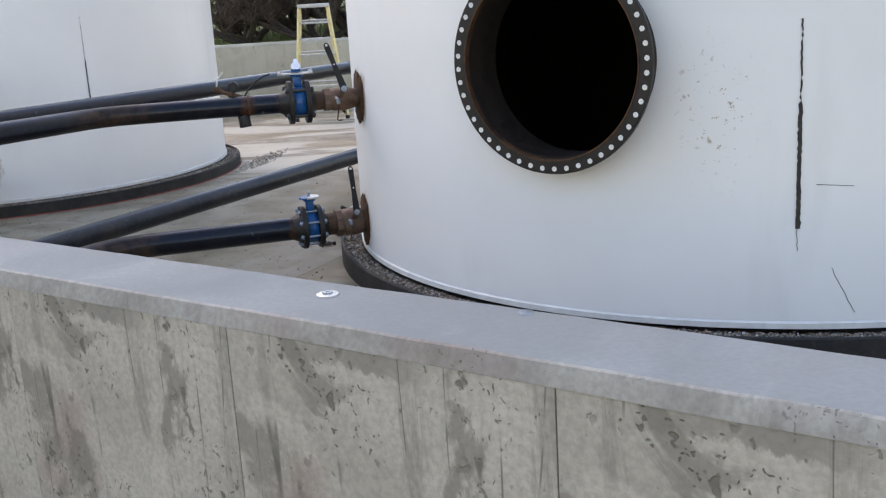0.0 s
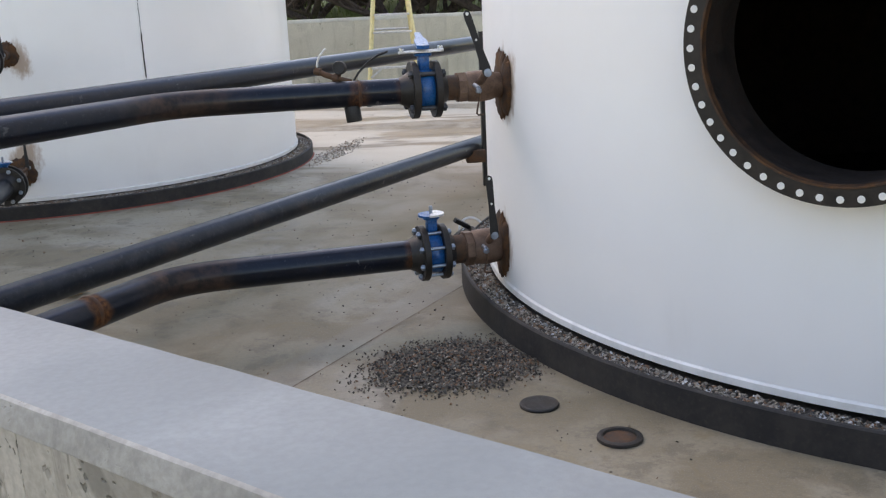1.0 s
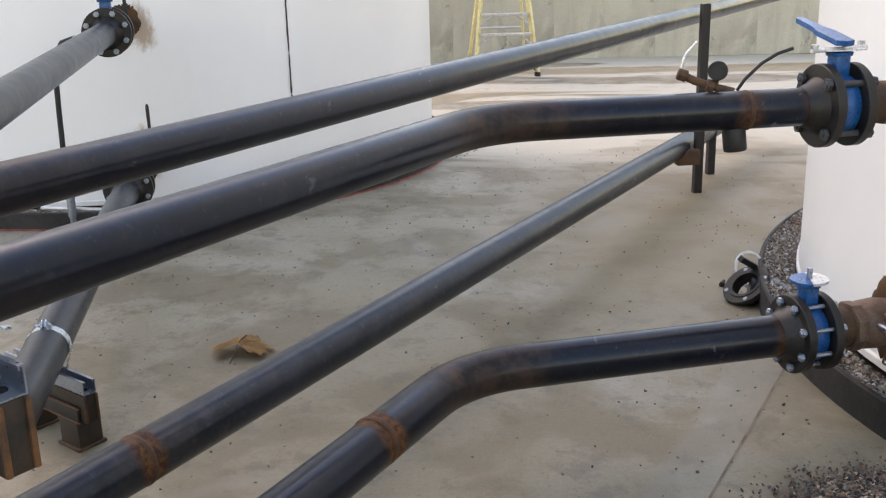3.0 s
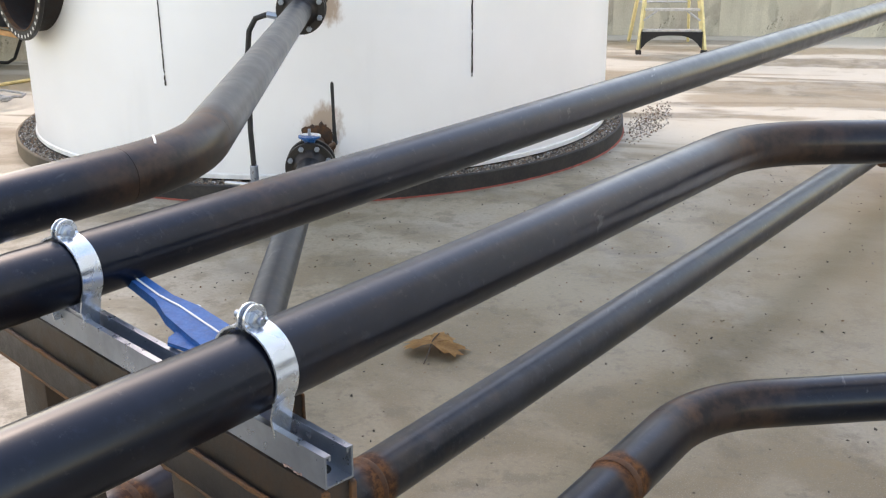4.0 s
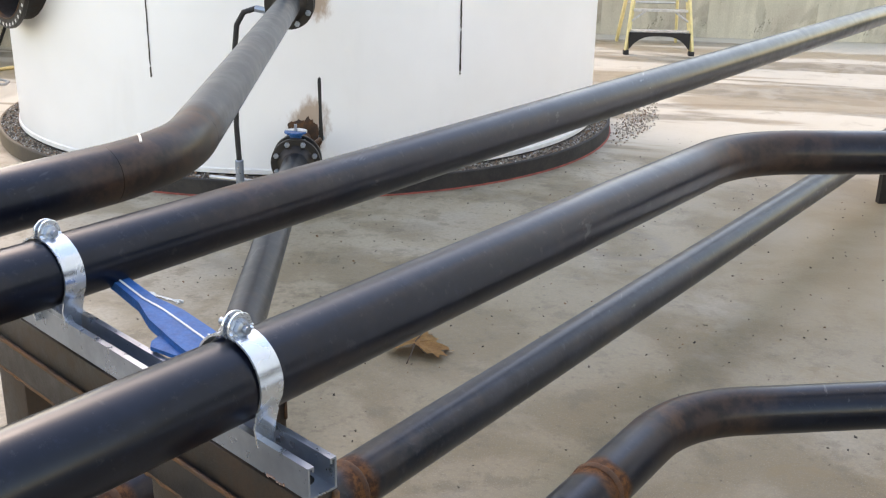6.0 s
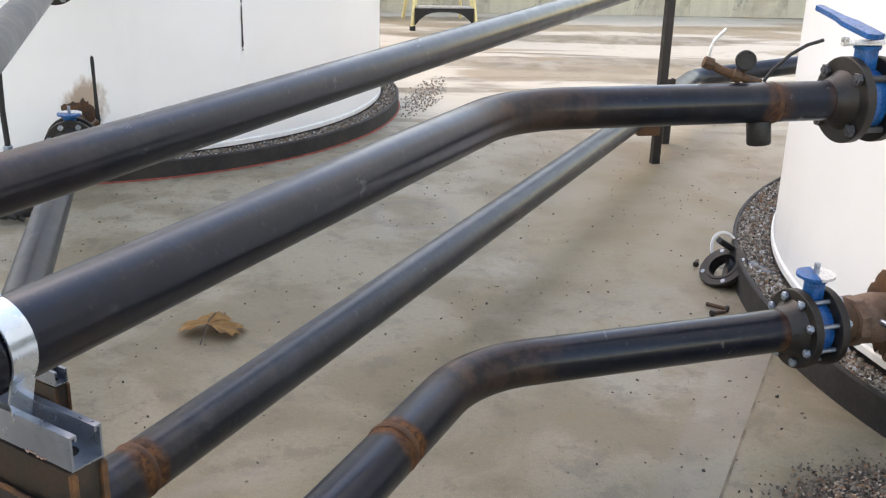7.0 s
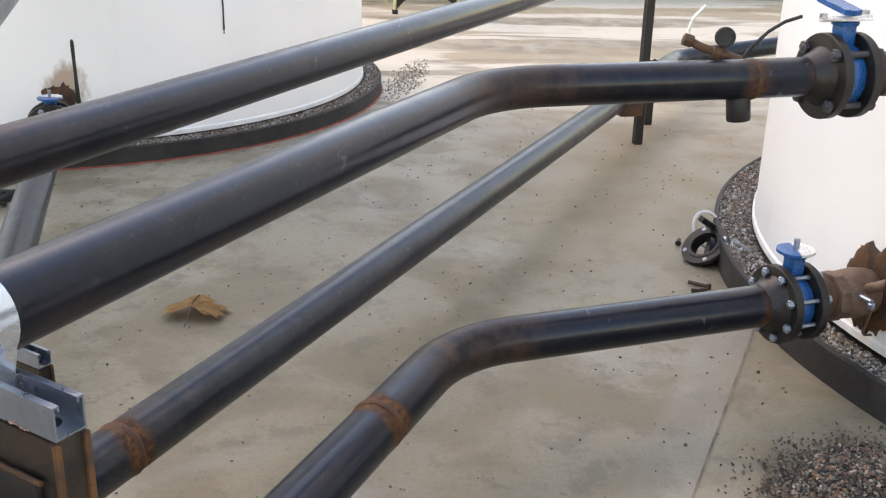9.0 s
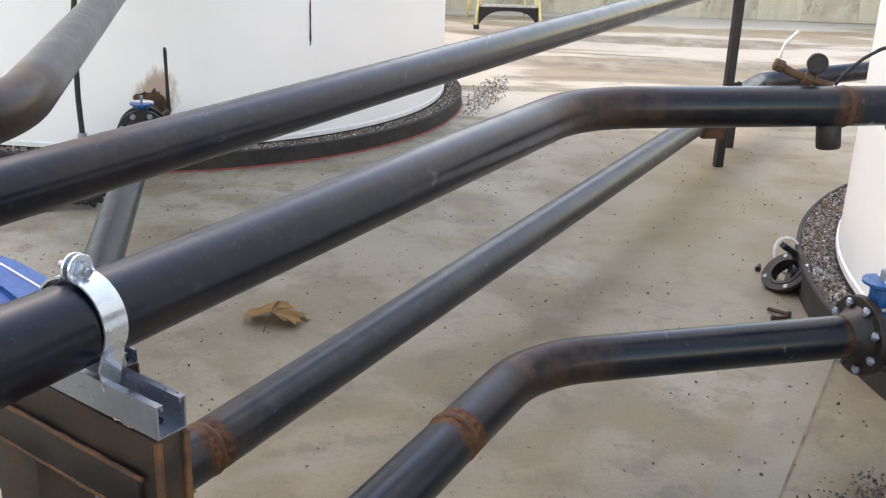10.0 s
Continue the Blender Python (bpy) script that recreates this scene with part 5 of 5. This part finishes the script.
def maple_leaf():
    """A dried leaf arched over the slab on its lobe tips."""
    at = Vector((-2.545, 5.81, 0.002))
    e = thing("dry_leaf", at, "curled brown maple leaf on the slab", "leaf")
    half = [(0, -0.030), (0.022, -0.046), (0.055, -0.062), (0.070, -0.052), (0.092, -0.058), (0.090, -0.036), (0.112, -0.020), (0.085, -0.006), (0.098, 0.012), (0.125, 0.030),
            (0.100, 0.034), (0.094, 0.052), (0.070, 0.042), (0.058, 0.034), (0.050, 0.055), (0.054, 0.075), (0.036, 0.070), (0.026, 0.092), (0.012, 0.086), (0.0, 0.118)]
    out = half + [(-x * 0.93, y * 0.96) for x, y in half[-2:0:-1]]
    m = Matrix.Translation(at) @ pose(0, 0, 0, 0, 0, -6)
    bm = bmesh.new()
    hub = Vector((0, -0.020))
    rings = []
    for q in (0.16, 0.45, 0.75, 1.0):
        row = []
        for x, y in out:
            u = hub.lerp(Vector((x, y)), q)
            # the midribs stand up, the lobes droop and their rims curl
            z = 0.046 - 0.030 * (abs(u.x) / 0.1) ** 1.4 - 0.020 * max(0, u.y) / 0.1 + 0.008 * noise.noise(Vector((u.x * 35, u.y * 35, 2))) + 0.010 * q * abs(noise.noise(Vector((u.x * 60, u.y * 60, 9))))
            row.append(bm.verts.new(m @ Vector((u.x * 1.06, u.y * 1.15, max(0.001, z)))))
        rings.append(row)
    k = len(out)
    for a, b in zip(rings, rings[1:]):
        for i in range(k):
            bm.faces.new((a[i], a[(i + 1) % k], b[(i + 1) % k], b[i]))
    bm.faces.new(rings[0])
    bmesh.ops.solidify(bm, geom=bm.faces[:], thickness=0.0008)
    part("blade", bm, LEAF, e, "lobed orange-brown blade")
    bm = bmesh.new()
    sweep(bm, [m @ Vector(p) for p in ((0, 0.07, 0.042), (0, 0.0, 0.050), (0, -0.03, 0.046), (0.002, -0.07, 0.028), (-0.002, -0.115, 0.006))], 0.0022, 8)
    part("stalk", bm, BARK, e, "thin dark stalk")


maple_leaf()


def spanner():
    """A bright open-ended spanner on the slab."""
    at = Vector((-3.62, 6.10, 0))
    e = thing("spanner", at, "bright steel open-ended spanner lying on the slab", "spanner")
    m = Matrix.Translation(at + Vector((0, 0, 0.001))) @ pose(0, 0, 0, 0, 0, -21)
    bm = bmesh.new()
    box(bm, m @ Matrix.Translation((0, 0, 0.004)), 0.12, 0.012, 0.006, 0.0015)
    part("shank", bm, ZINC, e)
    for s in (-1, 1):
        bm = bmesh.new()
        jaw = [(0.055, -0.007), (0.070, -0.015), (0.088, -0.014), (0.094, -0.007), (0.080, -0.006), (0.080, 0.006), (0.094, 0.007), (0.088, 0.014), (0.070, 0.015), (0.055, 0.007)]
        plate(bm, jaw, m @ pose(0, 0, 0, 0, 0, 0 if s > 0 else 180), 0.008)
        part("jaw", bm, ZINC, e)


spanner()


def tin_can(at, r, h, label):
    e = thing("tin_can", at, label, "can", "cans by the rear tank")
    bm = bmesh.new()
    lathe(bm, [(0, r - 0.002), (0.003, r), (h - 0.003, r), (h, r - 0.003), (h - 0.003, r - 0.006)], at, (0, 0, 1), 28)
    part("can_body", bm, GALV, e)
    bm = bmesh.new()
    lathe(bm, [(h * 0.42, r + 0.001), (h * 0.46, r + 0.0025), (h * 0.5, r + 0.001)], at, (0, 0, 1), 28, False)
    part("can_bead", bm, ALU, e)


tin_can((-3.86, 6.95, 0), 0.042, 0.105, "small grey metal can standing on the slab")
tin_can((-3.815, 7.03, 0), 0.036, 0.09, "small grey metal can beside another")


def hose_heap():
    rng = random.Random(3)
    e = thing("hose_heap", (-3.70, 6.98, 0), "crumpled heap of black rubber hose on the slab", "hose")
    for k in range(3):
        bm = bmesh.new()
        pts = []
        for i in range(22):
            a = 0.75 * i + k
            pts.append((-3.70 + (0.045 + 0.06 * rng.random()) * math.cos(a) * 1.7, 6.98 + (0.03 + 0.03 * rng.random()) * math.sin(a), 0.016 + 0.05 * rng.random()))
        sweep(bm, pts, 0.013, 10)
        part("hose_loop", bm, RUBBER, e)
    bm = bmesh.new()
    rod(bm, (-3.80, 6.90, 0.016), (-3.75, 6.89, 0.016), 0.014, 12, 0.002)
    part("coupling", bm, BRONZE, e)


hose_heap()


def drain_hose():
    """Black hose hanging from the upper rear valve to a fitting on the slab."""
    e = thing("drain_hose", (-3.55, 7.0, 0), "black hose hanging from the rear tank's upper valve", "hose")
    bm = bmesh.new()
    y = 7.02
    pts = [(-3.455, y, 1.03), (-3.52, y, 1.04), (-3.575, y, 1.022), (-3.61, y, 0.965), (-3.624, y, 0.86), (-3.63, y, 0.70), (-3.635, y, 0.5), (-3.63, y, 0.34)]
    sweep(bm, pts, 0.0125, 16)
    part("hose", bm, RUBBER, e)
    bm = bmesh.new()
    rod(bm, (-3.47, y, 1.032), (-3.52, y, 1.04), 0.015, 8, 0.002)
    part("hose_clip", bm, GALV, e)
    bm = bmesh.new()
    rod(bm, (-3.63, y, 0.34), (-3.63, y, 0.20), 0.02, 12, 0.003)
    rod(bm, (-3.63, y, 0.22), (-3.63, y, 0.0), 0.014, 12)
    part("fitting", bm, GALV, e)
    bm = bmesh.new()
    rod(bm, (-3.80, y + 0.05, 0.235), (-3.36, y + 0.02, 0.225), 0.010, 12)
    part("cross_bar", bm, ALU, e)


drain_hose()


# ---------------------------------------------------------------- step ladder
def step_ladder():
    at = Vector((-1.47, 13.40, 0))
    e = thing("step_ladder", at, "yellow fibreglass step ladder with aluminium steps, standing open", "ladder")
    turn = pose(at.x, at.y, 0, 0, 0, 6)
    top_z, wide, narrow, lean = 1.46, 0.335, 0.185, 0.30

    def spot(s, z):
        q = z / top_z
        return Vector((s * (wide + (narrow - wide) * q), lean * q, z))

    for s in (-1, 1):
        a, b = spot(s, 0.03), spot(s, top_z)
        bm = bmesh.new()
        way = b - a
        m = turn @ Matrix.Translation((a + b) / 2) @ frame_of(way)
        box(bm, m, 0.027, 0.07, way.length, 0.003)
        part("front_rail", bm, YELLOW, e, "yellow rail")
        bm = bmesh.new()
        box(bm, turn @ Matrix.Translation(spot(s, 0.02)), 0.055, 0.09, 0.05, 0.006)
        part("foot", bm, BLACK, e, "black rubber foot")
        a, b = Vector((s * 0.33, 1.0, 0.0)), Vector((s * 0.18, 0.42, top_z - 0.08))
        bm = bmesh.new()
        box(bm, turn @ Matrix.Translation((a + b) / 2) @ frame_of(b - a), 0.028, 0.045, (b - a).length, 0.003)
        part("rear_rail", bm, YELLOW, e)
        a, b = Vector((s * 0.285, 0.17, 0.80)), Vector((s * 0.27, 0.72, 0.78))
        bm = bmesh.new()
        rod(bm, turn @ a, turn @ b, 0.008, 8)
        part("spreader", bm, ALU, e)
    for k in range(6):
        z = 0.235 + 0.205 * k
        p = spot(1, z)
        bm = bmesh.new()
        box(bm, turn @ Matrix.Translation((0, p.y, z)), 2 * p.x - 0.03, 0.085, 0.024, 0.003)
        part("step", bm, ALU, e)
        if k in (1, 2):
            for s in (-1, 1):
                bm = bmesh.new()
                q = spot(s, z - 0.11)
                rod(bm, turn @ Vector((q.x - s * 0.012, q.y, q.z)), turn @ Vector((s * (p.x - 0.14), p.y, z - 0.012)), 0.011, 8)
                part("brace", bm, ALU, e)
    bm = bmesh.new()
    pts = []
    w = spot(1, 0.06).x - 0.02
    for i in range(13):
        q = -1 + 2 * i / 12
        pts.append((q * w, 0.235 - 0.045 - 0.14 * abs(q) ** 3.2))
    out = pts + [(w, 0.225), (-w, 0.225)]
    plate(bm, out, turn @ Matrix.Translation((0, 0.02, 0)) @ pose(0, 0, 0, 90, 0, 0), 0.03)
    part("kick_guard", bm, BLACK, e, "black arched guard under the lowest step")
    bm = bmesh.new()
    box(bm, turn @ Matrix.Translation((0, lean + 0.03, top_z + 0.02)), 0.42, 0.16, 0.05, 0.008)
    part("top_cap", bm, ALU, e)
    for k in range(3):
        bm = bmesh.new()
        z = 0.45 + 0.42 * k
        q = 1 - z / (top_z - 0.08)
        y, w = 0.42 + 0.58 * q, 0.18 + 0.15 * q
        rod(bm, turn @ Vector((-w, y, z)), turn @ Vector((w, y, z)), 0.012, 8)
        part("rear_bar", bm, ALU, e)


step_ladder()


# ---------------------------------------------------------------- wheelbarrow, hose and cable by the left wall
def wheelbarrow():
    at = Vector((-7.9, 11.6, 0))
    e = thing("wheelbarrow", at, "black steel wheelbarrow with orange wooden handles", "wheelbarrow")
    for y in (11.35, 11.85):
        bm = bmesh.new()
        a, b = Vector((-9.05, y, 0.60)), Vector((-7.35, 11.6 + (y - 11.6) * 0.5, 0.30))
        box(bm, Matrix.Translation((a + b) / 2) @ frame_of(b - a), 0.042, 0.05, (b - a).length, 0.006)
        part("handle", bm, WOOD, e, "orange wooden handle")
        bm = bmesh.new()
        sweep(bm, [(-8.30, y, 0.44), (-8.24, y, 0.22), (-8.17, y, 0.05), (-8.08, y, 0.016), (-7.96, y, 0.016), (-7.88, y, 0.06), (-7.74, y, 0.34)], 0.016, 12)
        part("leg", bm, BLACK, e)
    bm = bmesh.new()
    box(bm, Matrix.Translation((-8.24, 11.6, 0.25)), 0.012, 0.5, 0.14, 0.002)
    part("cross_plate", bm, IRON, e)
    bm = bmesh.new()
    low = [(-8.15, 11.33), (-7.45, 11.42), (-7.45, 11.78), (-8.15, 11.87)]
    high = [(-8.62, 11.22), (-7.05, 11.28), (-7.05, 11.92), (-8.62, 11.98)]
    lo = [bm.verts.new((x, y, 0.47 if x < -8 else 0.40)) for x, y in low]
    hi = [bm.verts.new((x, y, 0.78 if x < -8 else 0.82)) for x, y in high]
    bm.faces.new(lo)
    for i in range(4):
        j = (i + 1) % 4
        bm.faces.new((lo[i], lo[j], hi[j], hi[i]))
    bmesh.ops.solidify(bm, geom=bm.faces[:], thickness=0.004)
    tray = part("tray", bm, IRON, e, "dark steel tray")
    bm = bmesh.new()
    sweep(bm, [(x, y, 0.78 if x < -8 else 0.82) for x, y in high + high[:1]], 0.01, 10)
    part("tray_rim", bm, IRON, tray)
    bm = bmesh.new()
    lathe(bm, [(-0.045, 0.09), (-0.045, 0.17), (-0.03, 0.195), (0.03, 0.195), (0.045, 0.17), (0.045, 0.09)], (-7.15, 11.6, 0.196), (0, 1, 0), 32)
    wheel = part("wheel", bm, RUBBER, e)
    bm = bmesh.new()
    lathe(bm, [(-0.05, 0.02), (-0.046, 0.095), (0.046, 0.095), (0.05, 0.02)], (-7.15, 11.6, 0.196), (0, 1, 0), 24)
    part("hub", bm, IRON, wheel)


wheelbarrow()


def yellow_hose():
    bm = bmesh.new()
    pts = [(-11.0, 7.0, 0.016), (-9.4, 8.3, 0.016), (-8.4, 9.15, 0.016), (-8.02, 9.41, 0.016), (-7.68, 9.66, 0.016), (-7.44, 10.1, 0.016), (-7.25, 10.7, 0.016), (-6.9, 11.6, 0.016), (-6.2, 12.4, 0.016), (-5.0, 12.9, 0.016)]
    fine = []
    for i in range(len(pts) - 1):
        for k in range(6):
            fine.append(Vector(pts[i]).lerp(Vector(pts[i + 1]), k / 6) + Vector((0.02 * math.sin(i * 5 + k), 0.02 * math.cos(i * 3 + k), 0)))
    sweep(bm, fine, 0.016, 10)
    tagged(part("garden_hose", bm, HOSE), "yellow hose stretched over the slab", "hose")


yellow_hose()


def cable_tangle():
    rng = random.Random(8)
    e = thing("cable_tangle", (-6.95, 9.85, 0), "tangle of grey cable with a pale plug on the slab", "cable")
    for k in range(3):
        bm = bmesh.new()
        pts = []
        r = 0.10 + 0.05 * k
        for i in range(26):
            a = i * 0.33 + k * 2
            pts.append((-6.95 + r * 1.2 * math.cos(a) + 0.06 * k, 9.85 + r * math.sin(a) + 0.05 * rng.uniform(-1, 1), 0.012 + 0.03 * k + 0.02 * rng.random()))
        sweep(bm, pts, 0.010, 8)
        part("coil", bm, CABLE, e)
    bm = bmesh.new()
    box(bm, Matrix.Translation((-7.03, 9.92, 0.07)) @ pose(0, 0, 0, 0, 10, 30), 0.13, 0.05, 0.045, 0.008)
    part("plug", bm, WHITE_SEAL, e)


cable_tangle()


# ---------------------------------------------------------------- bank, grass and bare brush beyond the far wall
def bank():
    bm = bmesh.new()
    xs = [-40 + 4 * i for i in range(24)]
    ys = [15.9, 17, 19, 23, 30, 45, 80]
    zs = [0.45, 0.75, 1.05, 1.4, 1.7, 2.0, 2.4]
    grid = [[bm.verts.new((x, y + 0.045 * x, z + 0.25 * noise.noise(Vector((x * 0.3, y * 0.3, 0))))) for x in xs] for y, z in zip(ys, zs)]
    for a, b in zip(grid, grid[1:]):
        for i in range(len(xs) - 1):
            bm.faces.new((a[i], a[i + 1], b[i + 1], b[i]))
    ob = part("grass_bank", bm, GRASS)
    return tagged(ob, "green grassy bank beyond the boundary wall", "bank", kind="structure")


bank()


def grass_blades():
    rng = np.random.default_rng(12)
    n = 9000
    x, y = rng.uniform(-9, 6, n), 16.0 + 8 * rng.uniform(0, 1, n) ** 1.6
    z = np.interp(y, [15.9, 17, 19, 23, 30], [0.45, 0.75, 1.05, 1.4, 1.7]) - 0.05
    h, a = rng.uniform(0.10, 0.32, n), rng.uniform(0, 6.28, n)
    w = 0.012
    v = np.zeros((n, 3, 3))
    for k, (s, q) in enumerate(((-w, 0), (w, 0), (0, 1))):
        v[:, k, 0] = x + s * np.cos(a) + q * rng.normal(0, 0.07, n)
        v[:, k, 1] = y + 0.045 * x + s * np.sin(a)
        v[:, k, 2] = z + q * h
    me = bpy.data.meshes.new("grass")
    me.from_pydata(v.reshape(-1, 3).tolist(), [], np.arange(3 * n).reshape(-1, 3).tolist())
    me.materials.append(GRASS)
    tagged(new("grass", me), "long green grass on the bank", "grass", kind="stuff")


grass_blades()


def bare_tree(at, height, seed, spread=0.75, bole=0.06):
    """A leaning, many-stemmed bare tree: trunk and limbs as tapered tubes, twigs as a ragged crown."""
    rng = random.Random(seed)
    e = thing("tree", at, "dark bare tree with tangled twigs behind the wall", "tree", "bare trees")
    limbs, twigs = bmesh.new(), []

    def grow(p, way, length, r, level):
        n = 4
        pts = [p]
        w = way.copy()
        for i in range(n):
            w = (w + Vector((rng.uniform(-1, 1), rng.uniform(-1, 1), rng.uniform(-0.5, 0.8))) * 0.22).normalized()
            pts.append(pts[-1] + w * length / n)
        if level < 3:
            sweep(limbs, pts, r, 7 if level < 2 else 5, True, 0.55)
        else:
            twigs.append((pts, r))
        if level < 4:
            for k in range(rng.randint(2, 4) if level else 5):
                q = pts[rng.randint(1 if level else 1, n)]
                side = Vector((rng.uniform(-1, 1), rng.uniform(-1, 1), rng.uniform(-0.1, 0.9)))
                grow(q, (w * 0.6 + side * spread).normalized(), length * rng.uniform(0.5, 0.78), r * rng.uniform(0.42, 0.6), level + 1)

    trunk = bmesh.new()
    base = Vector(at)
    top = base + Vector((rng.uniform(-0.2, 0.2), 0, height * bole))
    sweep(trunk, [base - Vector((0, 0, 0.3)), base + Vector((0.02, 0, 0.1)), base.lerp(top, 0.6), top], 0.13, 10, True, 0.7)
    part("trunk", trunk, BARK, e)
    for k in range(4):
        a = k * 1.57 + rng.uniform(0, 0.9)
        grow(top - Vector((0, 0, 0.1)), Vector((math.cos(a), 0.5 * math.sin(a), rng.uniform(0.15, 0.9))).normalized(), height * 0.40, 0.07, 0)
    part("bough", limbs, BARK, e)
    v, f = [], []
    for pts, r in twigs:
        for a, b in zip(pts, pts[1:]):
            n = (b - a).cross(Vector((rng.uniform(-1, 1), rng.uniform(-1, 1), rng.uniform(-1, 1)))).normalized() * max(0.004, r)
            i = len(v)
            v += [tuple(a - n), tuple(a + n), tuple(b + n * 0.6), tuple(b - n * 0.6)]
            f.append((i, i + 1, i + 2, i + 3))
        for k in range(7):
            a = pts[rng.randint(1, 4)]
            d = Vector((rng.uniform(-1, 1), rng.uniform(-1, 1), rng.uniform(-0.6, 1)))
            b = a + d * rng.uniform(0.12, 0.35)
            n = d.cross(Vector((0.3, 0.5, 0.8))).normalized() * 0.006
            i = len(v)
            v += [tuple(a - n), tuple(a + n), tuple(b)]
            f.append((i, i + 1, i + 2))
    me = bpy.data.meshes.new("crown")
    me.from_pydata(v, [], f)
    me.materials.append(TWIG)
    ob = new("crown", me)
    ob.parent = e
    ob.matrix_parent_inverse = e.matrix_basis.inverted()
    tagged(ob, "ragged crown of purple-brown twigs")
    return e


for x, y, tall, seed, bole in ((-2.9, 17.5, 2.6, 1, 0.05), (-2.0, 17.2, 2.6, 2, 0.05), (-1.1, 17.6, 2.8, 3, 0.05), (-0.2, 17.3, 2.6, 4, 0.06),
                               (-2.5, 18.8, 3.4, 6, 0.07), (-1.4, 19.2, 3.6, 7, 0.07), (-0.4, 19.6, 3.8, 8, 0.2), (-3.6, 19.0, 3.4, 9, 0.06),
                               (-5.6, 20.0, 4.2, 10, 0.08), (0.9, 18.2, 3.4, 11, 0.06), (2.6, 20.0, 4.2, 12, 0.1)):
    bare_tree((x, y, 0.80 if y < 18 else 1.0), tall, seed, 0.8, bole)
